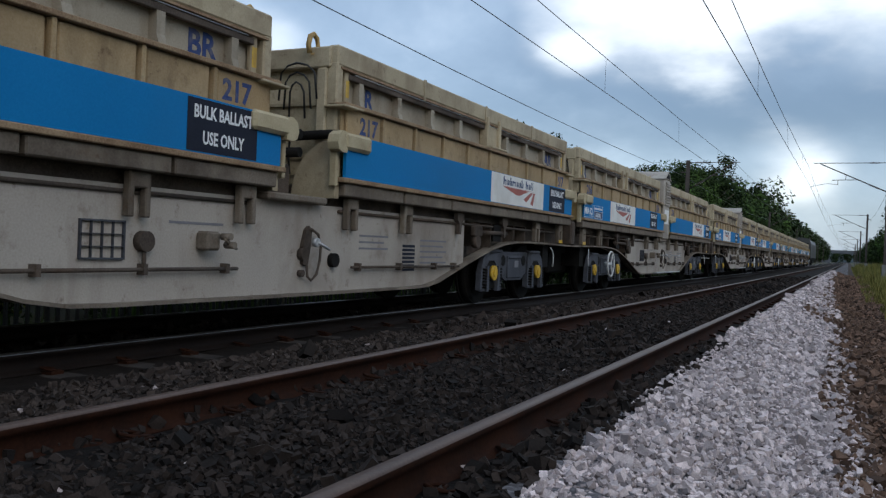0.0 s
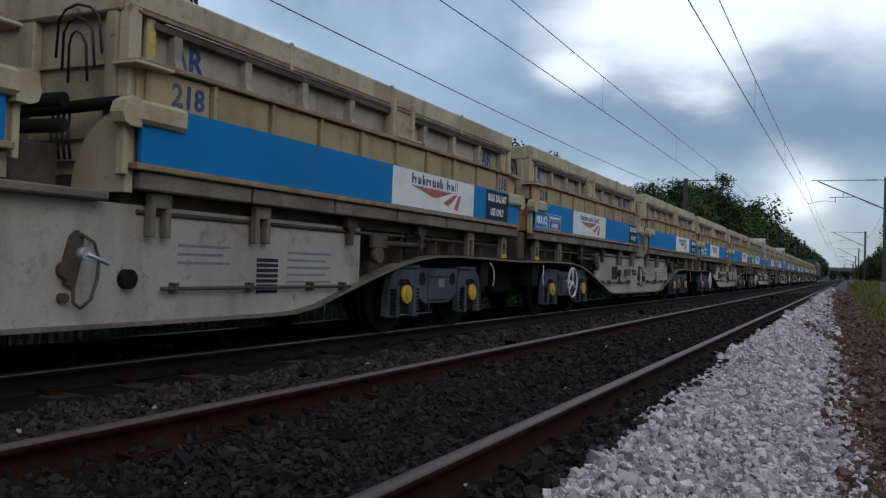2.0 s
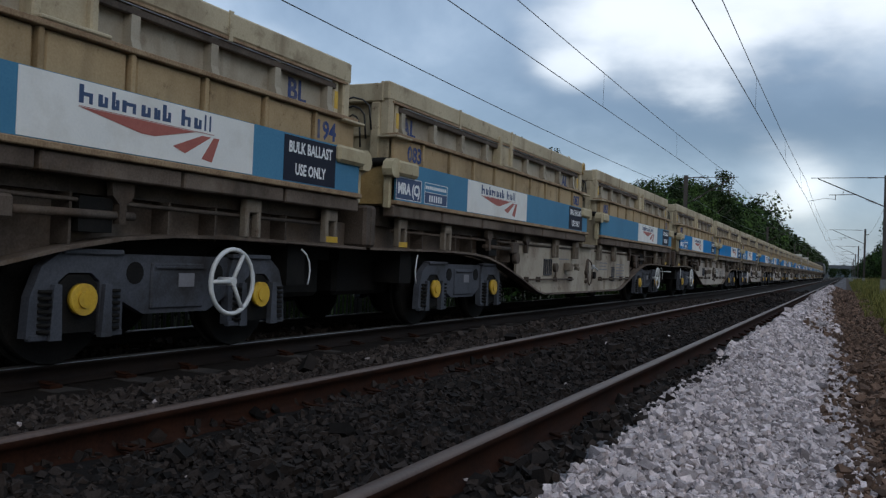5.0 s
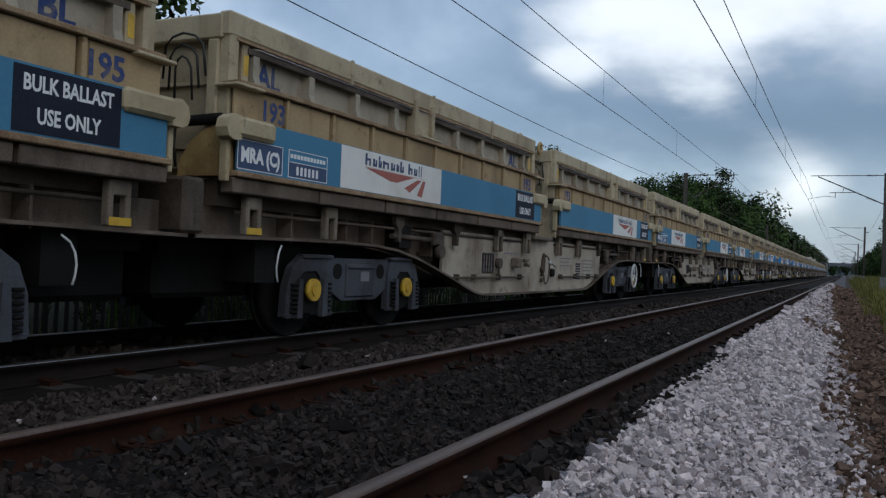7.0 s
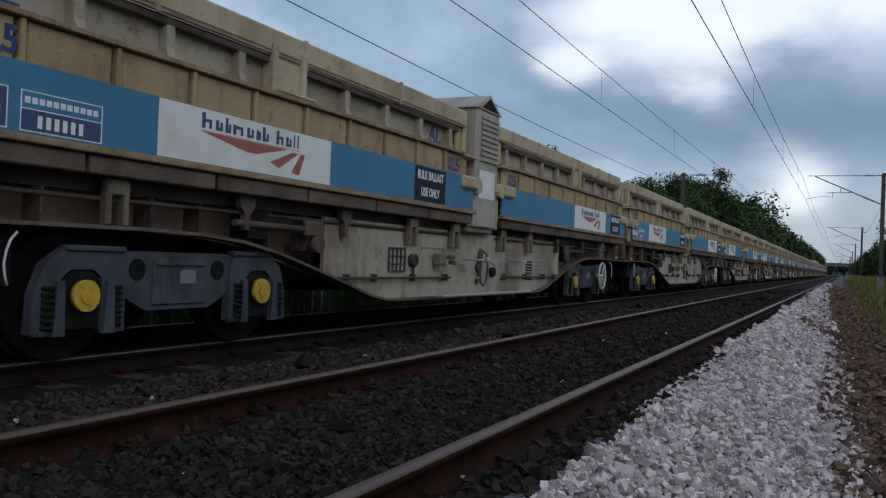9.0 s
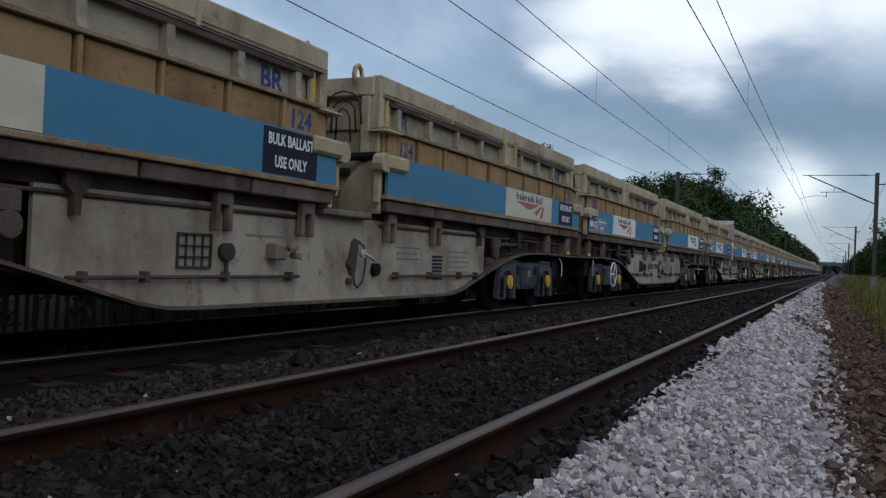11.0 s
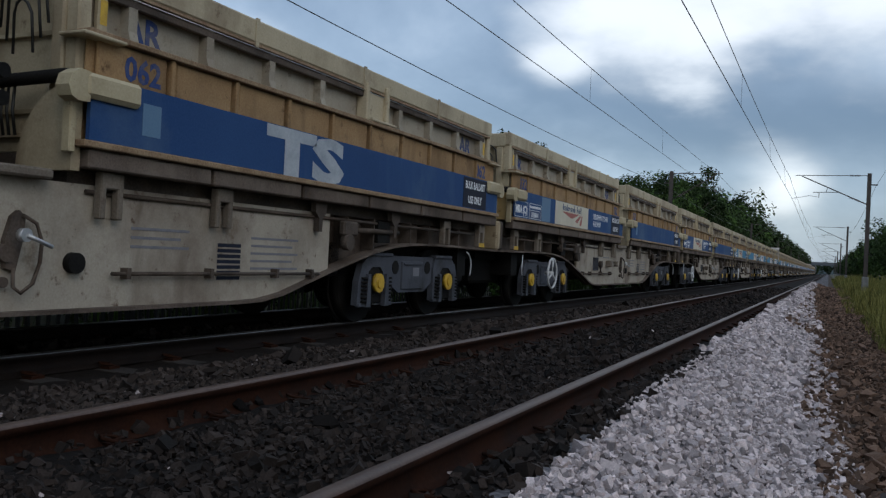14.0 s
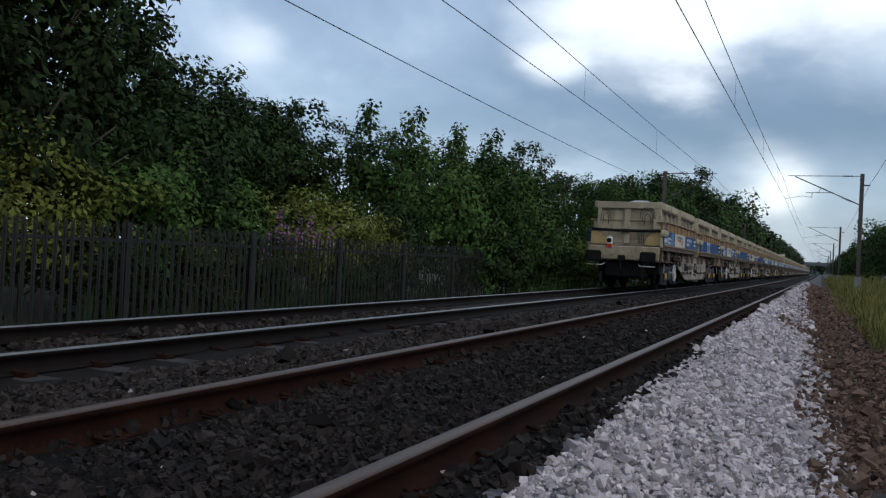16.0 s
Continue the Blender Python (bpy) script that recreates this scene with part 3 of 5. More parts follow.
# ---- the train ----
def body_parts(wag, s):
    """One tipping body on the wagon; s = 1: the leading one, -1: the trailing one. Positions run outwards from the wagon's middle."""
    Y0, Y1 = 0.5, 8.52
    def Y(a, b):
        return (a, b) if s > 0 else (-b, -a)

    y0, y1 = Y(Y0 + 0.12, Y1 - 0.12)
    b = part("tipping_body", lambda bm: box(bm, -1.06, 1.06, y0 + 0.05, y1 - 0.05, 1.45, 1.52), M_BODY, wag, key=("tub", s))
    for sx in (-1, 1):
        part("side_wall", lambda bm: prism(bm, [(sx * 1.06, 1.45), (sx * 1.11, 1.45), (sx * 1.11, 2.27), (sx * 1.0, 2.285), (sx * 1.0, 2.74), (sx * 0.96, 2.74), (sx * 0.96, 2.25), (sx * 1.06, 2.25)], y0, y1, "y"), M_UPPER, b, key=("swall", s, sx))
    for ya, yb in ((y0, y0 + 0.05), (y1 - 0.05, y1)):
        part("end_wall", lambda bm: prism(bm, [(-1.06, 1.45), (1.06, 1.45), (1.06, 2.25), (0.96, 2.27), (0.96, 2.85), (-0.96, 2.85), (-0.96, 2.27), (-1.06, 2.25)], ya, yb, "y"), M_BODY, b, key=("ewall", s, ya))
    for sx in (1, -1):
        def chord(bm):
            y0, y1 = Y(Y0 + 0.06, Y1 - 0.03)
            box(bm, *sorted((sx * 0.96, sx * 1.10)), y0, y1, 2.68, 2.90, 0.02)
            for k in range(1, 4):
                yy = y0 + (y1 - y0) * k / 4
                box(bm, *sorted((sx * 1.095, sx * 1.112)), yy - 0.025, yy + 0.025, 2.645, 2.905)
        part("top_chord", chord, M_BODY, b, key=("chord", s, sx))
        part("drip_strip", lambda bm: box(bm, *sorted((sx * 1.0, sx * 1.107)), *Y(Y0 + 0.12, Y1 - 0.12), 2.656, 2.679), M_RUSTY, b, "rusty strip", key=("drip", s, sx))
        part("ledge", lambda bm: box(bm, *sorted((sx * 1.0, sx * 1.215)), *Y(Y0 + 0.05, Y1 - 0.05), 2.256, 2.298, 0.006), M_RUSTY, b, "rust-stained ledge", key=("ledge", s, sx))
        part("lower_lip", lambda bm: box(bm, *sorted((sx * 1.10, sx * 1.265)), *Y(Y0, Y1), 1.465, 1.515, 0.008), M_RUSTY, b, "rusty bottom lip", key=("lip", s, sx))
        part("backing_plate", lambda bm: box(bm, *sorted((sx * 1.112, sx * 1.125)), *Y(Y0 + 0.1, Y1 - 0.1), 1.53, 2.25), M_TAN, b, key=("back", s, sx))
    part("guide_rod", lambda bm: box(bm, 1.03, 1.088, *Y(Y0 + 0.3, Y1 - 0.3), 2.575, 2.635, 0.008), M_DIRT_SHADE, b, key=("grod", s))
    # thin pale tube added as the glint along the guide rod
    part("bright_rod", lambda bm: tube(bm, [(1.093, s * (Y0 + 0.4), 2.64), (1.093, s * 4.5, 2.646), (1.093, s * (Y1 - 0.4), 2.64)], 0.006, 5), M_GALV, b, "thin pale rod drawn as the guide rod's glint", key=("brod", s))
    for k in range(9):
        y = 1.06 + 0.88 * k
        if abs(y - 4.8) < 0.3:
            continue
        c = s * y
        part("rib", lambda bm: prism(bm, [(1.0, 2.298), (1.12, 2.298), (1.085, 2.40), (1.085, 2.645), (1.0, 2.645)], -0.045, 0.045, "y"), M_UPPER, b, key="rib", at=(0, c, 0))
    for k in range(10):
        a, z = 0.62 + 0.79 * k, 0
        c = s * (a + 0.395)
        part("tan_panel", lambda bm: box(bm, 1.125, 1.165, -0.345, 0.345, 1.965, 2.25, 0.012), M_TAN, b, "dusty tan panel", key="tanp", at=(0, c, 0))
        if k:
            part("lower_rib", lambda bm: box(bm, 1.125, 1.19, -0.022, 0.022, 1.965, 2.255, 0.006), M_TAN, b, key="lrib", at=(0, s * a, 0))
    c = s * 4.8

    def latch(bm):
        box(bm, 1.0, 1.09, -0.22, 0.22, 2.35, 2.67, 0.02)
        box(bm, 1.0, 1.14, -0.27, -0.20, 2.31, 2.76, 0.012)
        box(bm, 1.0, 1.14, 0.20, 0.27, 2.31, 2.76, 0.012)
        box(bm, 1.0, 1.22, -0.27, 0.32, 2.30, 2.33, 0.008)
    part("latch_box", latch, M_BODY, b, key="latch", at=(0, c, 0))
    # corner fittings at both ends
    for yy, inner in ((Y0, True), (Y1, False)):
        e = 1 if inner else -1

        def corner(bm):
            a = lambda p, q: tuple(sorted((s * (yy + e * p), s * (yy + e * q))))
            box(bm, 0.97, 1.095, *a(0.05, 0.17), 2.0, 2.72, 0.015)
            box(bm, 1.02, 1.075, *a(0.24, 0.33), 2.30, 2.66, 0.012)
            box(bm, 0.99, 1.25, *a(-0.03, 0.36), 2.235, 2.262, 0.008)
        part("corner_post", corner, M_BODY, b, key=("cpost", s, inner))

        def casting(bm):
            a = lambda p, q: tuple(sorted((s * (yy + e * p), s * (yy + e * q))))
            box(bm, 1.13, 1.29, *a(-0.02, 0.50), 1.80, 1.975, 0.03)
            ear = [(0.02, 1.975), (-0.07, 1.985), (-0.14, 1.94), (-0.165, 1.86), (-0.14, 1.79), (-0.08, 1.765), (0.02, 1.77)]
            prism(bm, [(s * (yy + e * p), z) for p, z in ear], 1.145, 1.275)
            box(bm, 1.12, 1.20, *a(-0.075, -0.02), 1.42, 1.80, 0.008)
        part("corner_casting", casting, M_CAST, b, "weathered corner casting", key=("cast", s, inner))
        part("warning_label", lambda bm: box(bm, 1.075, 1.078, -0.032, 0.032, 2.38, 2.56), M_YELLOW, b, "small yellow label", key="wlab", at=(0, s * (yy + e * 0.285), 0))

        def endwall(bm):
            y = s * (yy + e * 0.12)
            d = -s * e
            def a(p, q):
                return tuple(sorted((y + d * p, y + d * q)))
            box(bm, -1.02, 1.02, *a(0, 0.10), 2.66, 2.88, 0.015)
            box(bm, -0.09, 0.09, *a(0, 0.09), 1.5, 2.66, 0.012)
            for z in (2.28, 1.72, 1.55):
                box(bm, -0.96, 0.96, *a(0, 0.035), z, z + 0.03)
            for sx in (-1, 1):
                box(bm, *sorted((sx * 0.86, sx * 0.98)), *a(0, 0.10), 1.5, 2.66, 0.015)
        part("end_frame", endwall, M_BODY, b, key=("endw", s, inner))
        part("end_pipe", lambda bm: tube(bm, [(-1.13, s * (yy + e * 0.05), 1.96), (-1.08, s * (yy - e * 0.03), 1.955), (-0.35, s * (yy - e * 0.04), 1.93), (0.35, s * (yy - e * 0.04), 1.93), (1.08, s * (yy - e * 0.03), 1.955), (1.13, s * (yy + e * 0.05), 1.96)], 0.048, 10), M_BLACK, b, key=("epipe", s, inner))
        part("post_foot", lambda bm: prism(bm, [(-0.09, 2.12), (0.09, 2.12), (0.15, 2.03), (0.15, 2.0), (-0.15, 2.0), (-0.15, 2.03)], *sorted((s * (yy + e * 0.02), s * (yy - e * 0.03))), axis="y"), M_BODY, b, key=("pfoot", s, inner))
        part("hose_bundle", lambda bm: [tube(bm, [(0.40 + 0.06 * h, s * yy, 1.55), (0.40 + 0.06 * h, s * (yy - e * 0.03), 1.72), (0.40 + 0.06 * h, s * (yy - e * 0.02), 1.90)], 0.012, 6) for h in range(4)], M_HOSE, b, key=("pdrop", s, inner))
        for sx in (1, -1):
            low = 1.30 if inner else 1.47
            pts = [(sx * 0.62, low), (sx * 1.16, low), (sx * 1.16, 1.9)] + [(sx * (1.16 - 0.54 * math.sin(t)), low + (1.92 - low) * math.cos(t)) for t in (0.25, 0.55, 0.85, 1.15, 1.4)]
            part("corner_guard", lambda bm: prism(bm, pts, *sorted((s * (yy - e * 0.02), s * (yy + e * 0.06))), axis="y"), M_BODY if inner else M_OCHRE, b, "" if inner else "ochre-stained rounded guard", key=("guard", s, inner, sx))
            for h in range(3 if sx > 0 else 2):
                w = 0.10 + 0.07 * h
                part("hose", lambda bm: tube(bm, [(sx * (0.68 + w * math.cos(t)), s * (yy - e * (0.05 + 0.03 * math.sin(t))), 2.30 + 0.10 * h + 0.20 * math.sin(t) - (0.18 if t in (0, 3.14) else 0)) for t in (0, 0.5, 1.0, 1.57, 2.1, 2.6, 3.14)], 0.011, 6), M_HOSE, b, key=("hose", s, inner, sx, h))
    part("lifting_eye", lambda bm: tube(bm, [(0.80, s * (Y0 + 0.02), 2.82)] + [(0.80, s * (Y0 + 0.03 + 0.09 * math.cos(t)), 2.89 + 0.125 * math.sin(t)) for t in (-0.8, 0, 0.8, 1.57, 2.3, 3.14, 3.9)], 0.028, 8), M_OCHRE, b, key=("eye", s))
    part("load", lambda bm: load_heap(bm, *Y(Y0 + 0.2, Y1 - 0.2)), M_LOAD, b, "heaped stone load", key=("load", s))
    # sill below the body
    for k in range(6):
        a = 0.56 + 1.33 * k
        part("sill_box", lambda bm: box(bm, 1.08, 1.225, -0.645, 0.645, 1.325, 1.46, 0.012), M_SILL, wag, key="sill", at=(0, s * (a + 0.665), 0))
    part("sill_left", lambda bm: box(bm, -1.225, -1.08, *Y(0.56, 8.5), 1.325, 1.46, 0.012), M_SILL, wag, key=("sill_l", s))
    part("floor_beam", lambda bm: box(bm, -1.0, 1.0, *Y(0.6, 8.45), 1.22, 1.44), M_DIRT_SHADE, wag, key=("fbeam", s))
    part("tie_rod", lambda bm: tube(bm, [(1.075, s * 0.7, 1.17), (1.075, s * 8.3, 1.17)], 0.018, 6), M_DIRT_SHADE, wag, key=("trod", s))
    for y in (0.88, 2.15, 6.86, 8.13):
        def hook(bm):
            box(bm, 1.08, 1.155, -0.11, -0.055, 0.98, 1.30, 0.01)
            box(bm, 1.08, 1.155, 0.055, 0.11, 0.98, 1.30, 0.01)
            box(bm, 1.08, 1.155, -0.11, 0.11, 1.20, 1.32, 0.01)
        part("hinge_bracket", hook, M_SILL, wag, key="hook", at=(0, s * y, 0))
        if y > 8:
            part("yellow_mark", lambda bm: box(bm, 1.155, 1.158, -0.10, 0.11, 0.985, 1.045), M_YELLOW, wag, "small yellow paint mark", key="ymark", at=(0, s * y, 0))
    for y in (3.70, 5.36):
        part("stay_bracket", lambda bm: prism(bm, [(-0.11, 1.32), (0.11, 1.32), (0.10, 1.22), (0.035, 1.16), (0.03, 1.02), (-0.03, 1.02), (-0.035, 1.16), (-0.10, 1.22)], 1.08, 1.14), M_DIRT_SHADE, wag, key="stay", at=(0, s * y, 0))

    def actuator(bm):
        tube(bm, [(1.10, s * 5.5, 1.08), (1.10, s * 4.35, 1.07)], 0.032, 8)
        box(bm, 1.08, 1.16, *Y(4.15, 4.45), 1.0, 1.16, 0.02)
        disc(bm, (1.10, s * 4.25, 0.93), (1, 0, 0), 0.09, 0.08, 14)
    part("actuator", actuator, M_DIRT_SHADE, wag, "rust-brown tipping cylinder", key=("act", s))
    part("pipe_run", lambda bm: tube(bm, [(1.11, s * 0.95, 0.585), (1.11, s * 3.75, 0.585)], 0.016, 6), M_DIRT_SHADE, wag, key=("prun", s))
    for y in (1.1, 2.05, 3.0, 3.6):
        part("pipe_clip", lambda bm: box(bm, 1.06, 1.135, -0.02, 0.02, 0.545, 0.63), M_DIRT_SHADE, wag, key="pclip", at=(0, s * y, 0))


def load_heap(bm, y0, y1):
    rows = []
    n = 26
    for j in range(n + 1):
        y = y0 + (y1 - y0) * j / n
        rows.append([bm.verts.new((x, y, 2.52 + 0.60 * (1 - (x / 0.95) ** 2) * (1 - abs(2 * j / n - 1) ** 4) + 0.05 * noise.noise((x * 3, y * 3, 1)))) for x in [-0.95 + 0.19 * i for i in range(11)]])
    for A, B in zip(rows, rows[1:]):
        for i in range(10):
            bm.faces.new((A[i], A[i + 1], B[i + 1], B[i]))


def bogie(wag, yc, s):
    """Three-piece freight bogie."""
    bg = part("bogie", lambda bm: box(bm, -1.0, 1.0, yc - 0.16, yc + 0.16, 0.42, 0.78, 0.03), M_BOGIE, wag, key=("bolster", s))
    for sx in (1, -1):
        def side(bm):
            X = lambda p, q: sorted((sx * p, sx * q))
            mid = [(-0.66, 0.80), (0.66, 0.80), (0.66, 0.50), (0.52, 0.42), (0.36, 0.345), (-0.36, 0.345), (-0.52, 0.42), (-0.66, 0.50)]
            prism(bm, [(yc + p, q) for p, q in mid], *X(0.96, 1.03))
            for d in (-1, 1):
                # hood over the axle box: two legs and a crown
                hood = [(0.60, 0.22), (0.60, 0.66), (0.66, 0.82), (1.14, 0.82), (1.32, 0.70), (1.40, 0.50), (1.42, 0.22), (1.18, 0.22), (1.18, 0.60), (1.10, 0.66), (0.90, 0.66), (0.82, 0.60), (0.82, 0.22)]
                prism(bm, [(yc + d * p, q) for p, q in hood], *X(0.98, 1.06))
                for p in (0.76, 1.20):
                    prism(bm, [(yc + d * (p - 0.035), 0.20), (yc + d * (p + 0.065), 0.20), (yc + d * (p + 0.04), 0.58), (yc + d * (p - 0.02), 0.58)], *X(1.05, 1.10))
                box(bm, *X(1.0, 1.085), *sorted((yc + d * 0.62, yc + d * 1.16)), 0.79, 0.83, 0.008)
                box(bm, *X(1.02, 1.075), *sorted((yc + d * 1.20, yc + d * 1.40)), 0.20, 0.245, 0.008)
                box(bm, *X(1.02, 1.075), *sorted((yc + d * 0.60, yc + d * 0.80)), 0.20, 0.245, 0.008)
            box(bm, *X(1.02, 1.05), yc - 0.30, yc + 0.30, 0.38, 0.74, 0.012)
            box(bm, *X(1.045, 1.07), yc - 0.27, yc + 0.27, 0.695, 0.715, 0.004)
        part("side_frame", side, M_BOGIE, bg, key=("sframe", s, sx))
        for d in (-1, 1):
            y = yc + d * 1.0
            if sx > 0:
                part("frame_hole", lambda bm: disc(bm, (sx * 1.025, yc + d * 0.46, 0.66), (sx, 0, 0), 0.085, 0.012, 16), M_BLACK, bg, key=("hole", s, sx, d))
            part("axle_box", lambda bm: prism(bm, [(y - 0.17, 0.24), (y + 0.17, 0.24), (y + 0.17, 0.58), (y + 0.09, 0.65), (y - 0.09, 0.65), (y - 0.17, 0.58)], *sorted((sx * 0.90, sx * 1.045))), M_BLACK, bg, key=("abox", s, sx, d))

            def cap(bm):
                disc(bm, (sx * 1.07, y, 0.475), (sx, 0, 0), 0.112, 0.05, 22)
                disc(bm, (sx * 1.12, y, 0.475), (sx, 0, 0), 0.06, 0.014, 14)
            part("axle_cap", cap, M_YELLOW, bg, "yellow axle cap", key=("cap", s, sx, d))

            def spring(bm):
                for o in (-0.29, 0.31):
                    for k in range(7):
                        disc(bm, (sx * 1.062, y + o, 0.25 + 0.045 * k), (0, 0, 1), 0.05, 0.024, 10)
            if sx > 0:
                part("spring", spring, M_BLACK, bg, key=("spring", s, sx, d))
    part("bogie_plate", lambda bm: box(bm, 1.05, 1.056, yc - 0.01, yc + 0.17, 0.55, 0.66), M_FAINT, bg, "small pale maker's plate", key=("bplate", s))
    for d in (-1, 1):
        y = yc + d * 1.0

        def wheelset(bm):
            tube(bm, [(-1.0, 0, 0), (1.0, 0, 0)], 0.075, 12)
            for sx in (-1, 1):
                disc(bm, (sx * 0.70, 0, 0), (sx, 0, 0), 0.455, 0.12, 36)
                disc(bm, (sx * 0.675, 0, 0), (sx, 0, 0), 0.48, 0.03, 36)
                for k in range(6):
                    a = k * 1.0472
                    disc(bm, (sx * 0.815, 0.30 * math.cos(a), 0.30 * math.sin(a)), (sx, 0, 0), 0.035, 0.012, 8)
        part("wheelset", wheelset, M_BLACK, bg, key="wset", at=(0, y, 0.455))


def wagon_base():
    """A bogie wagon with two tipping bodies; origin at its middle on the rail."""
    wag = empty("ballast_wagon", pose(0, 0, 0), "wagon", "wagon")
    half = [(8.95, 0.93), (7.5, 0.95), (6.6, 0.955), (5.9, 0.94), (5.4, 0.90), (4.9, 0.82), (4.5, 0.73), (4.0, 0.61), (3.5, 0.48), (3.1, 0.375), (2.75, 0.325), (2.4, 0.315), (0.6, 0.31)]
    low = half + [(-a, b) for a, b in half[::-1]]
    for sx in (1, -1):
        mid = [p for p in low if abs(p[0]) <= 4.0]
        part("frame_side", lambda bm: prism(bm, [(-4.0, 1.22), (4.0, 1.22)] + mid, *sorted((sx * 1.02, sx * 1.06))), M_FRAME, wag, "deep fish-bellied frame side", key=("fside", sx))
        for e in (1, -1):
            out = sorted((p for p in half if p[0] >= 4.0), key=lambda p: p[0])
            # frame ends darker than the middle: grime plus the sill's shade, as paint
            part("frame_end", lambda bm: prism(bm, [(e * 8.95, 1.22), (e * 4.0, 1.22)] + [(e * a_, b_) for a_, b_ in out], *sorted((sx * 0.86, sx * 0.90))), M_DIRT_SHADE, wag, "raised frame end darkened by grime and painted shade", key=("fend", sx, e))
            for y in (4.35, 4.95, 5.9, 6.45, 7.45) if sx > 0 else ():
                part("stiffener", lambda bm: box(bm, *sorted((sx * 0.90, sx * 1.075)), -0.012, 0.012, 0.93 if y > 5.5 else 0.86, 1.22), M_DIRT_SHADE, wag, key=("stiff", sx, y > 5.5), at=(0, e * y, 0))

        def flange(bm):
            up = [(a, b + 0.028) for a, b in low]
            prism(bm, low + up[::-1], *sorted((sx * 0.96, sx * 1.14)))
        part("bottom_flange", flange, M_SILL, wag, key=("flange", sx))
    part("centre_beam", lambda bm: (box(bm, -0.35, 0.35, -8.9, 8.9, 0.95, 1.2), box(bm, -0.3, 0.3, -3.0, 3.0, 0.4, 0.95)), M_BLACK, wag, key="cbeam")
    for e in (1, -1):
        part("headstock", lambda bm: box(bm, -1.16, 1.16, *sorted((e * 8.78, e * 8.92)), 0.96, 1.42, 0.03), M_DIRT_SHADE, wag, key=("head", e))
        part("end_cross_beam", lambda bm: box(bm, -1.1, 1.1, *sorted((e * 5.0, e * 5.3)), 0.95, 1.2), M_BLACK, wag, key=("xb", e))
        # black boxes added as undergear, standing for the shade behind the bogies
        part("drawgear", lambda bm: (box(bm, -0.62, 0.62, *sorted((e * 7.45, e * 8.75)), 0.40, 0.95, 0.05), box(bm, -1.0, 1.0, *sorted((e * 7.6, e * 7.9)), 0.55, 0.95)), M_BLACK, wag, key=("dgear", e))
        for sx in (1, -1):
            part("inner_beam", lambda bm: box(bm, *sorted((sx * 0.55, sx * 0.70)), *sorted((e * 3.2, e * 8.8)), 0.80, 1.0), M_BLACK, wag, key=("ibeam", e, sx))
        # brake gear bulked out in black to fill the shade under the floor
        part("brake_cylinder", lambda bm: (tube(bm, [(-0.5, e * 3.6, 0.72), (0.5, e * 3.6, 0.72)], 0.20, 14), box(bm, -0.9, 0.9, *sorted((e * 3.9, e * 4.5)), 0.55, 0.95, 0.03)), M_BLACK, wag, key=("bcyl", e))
        part("grab_handle", lambda bm: tube(bm, [(1.12, e * 7.66, 0.90), (1.14, e * 7.72, 0.85), (1.15, e * 7.755, 0.78), (1.15, e * 7.77, 0.70), (1.15, e * 7.76, 0.62), (1.15, e * 7.74, 0.56)], 0.009, 6), M_HANDWHEEL, wag, "thin white grab handle", key=("ghandle", e))
    # middle: platform and pedestal between the bodies
    part("platform", lambda bm: box(bm, -1.15, 1.17, -0.62, 0.35, 1.22, 1.29, 0.015), M_SILL, wag, key="platform")
    part("pedestal", lambda bm: box(bm, -0.80, 0.80, -0.22, 0.22, 1.29, 1.62, 0.03), M_DIRT_SHADE, wag, key="pedestal")
    for z in (1.72, 1.90):
        part("cross_pipe", lambda bm: tube(bm, [(-0.9, -0.1, z), (1.02, 0.05, z)], 0.05, 10), M_BLACK, wag, key=("xpipe", z))
    for s in (1, -1):
        body_parts(wag, s)
        bogie(wag, s * 6.07, s)
    # gear on the frame side
    def plate(bm):
        ys = [c for k in range(5) for c in (-2.63 + 0.1 * k, -2.630 + 0.1 * k + (0.014 if k in (0, 4) else 0.006))]
        zs = [c for k in range(4) for c in (0.66 + 0.092 * k, 0.66 + 0.092 * k + (0.014 if k in (0, 3) else 0.006))]
        V = [[bm.verts.new((1.085, y, z)) for z in zs] for y in ys]
        fs = [bm.faces.new((V[i][j], V[i + 1][j], V[i + 1][j + 1], V[i][j + 1])) for i in range(len(ys) - 1) for j in range(len(zs) - 1) if i % 2 == 0 or j % 2 == 0]
        ext = bmesh.ops.extrude_face_region(bm, geom=fs)
        for v in (g for g in ext["geom"] if isinstance(g, bmesh.types.BMVert)):
            v.co.x = 1.06
        bmesh.ops.recalc_face_normals(bm, faces=bm.faces)
    part("data_panel", plate, M_BOGIE, wag, "meshed document panel", key="dpanel")

    def valve(bm):
        disc(bm, (1.06, -2.04, 0.80), (1, 0, 0), 0.08, 0.07, 16)
        tube(bm, [(1.10, -2.04, 0.75), (1.10, -2.04, 0.58)], 0.018, 6)
    part("drain_valve", valve, M_DIRT_SHADE, wag, key="dvalve")

    def crank(bm):
        box(bm, 1.06, 1.20, -1.66, -1.50, 0.74, 0.90, 0.02)
        disc(bm, (1.22, -1.52, 0.86), (1, 0, 0), 0.03, 0.10, 8)
        disc(bm, (1.22, -1.47, 0.79), (1, 0, 0), 0.03, 0.10, 8)
        tube(bm, [(1.28, -1.55, 0.84), (1.28, -1.40, 0.76)], 0.014, 6)
    part("release_valve", crank, M_SILL, wag, key="rvalve", at=(0, 0.22, 0))

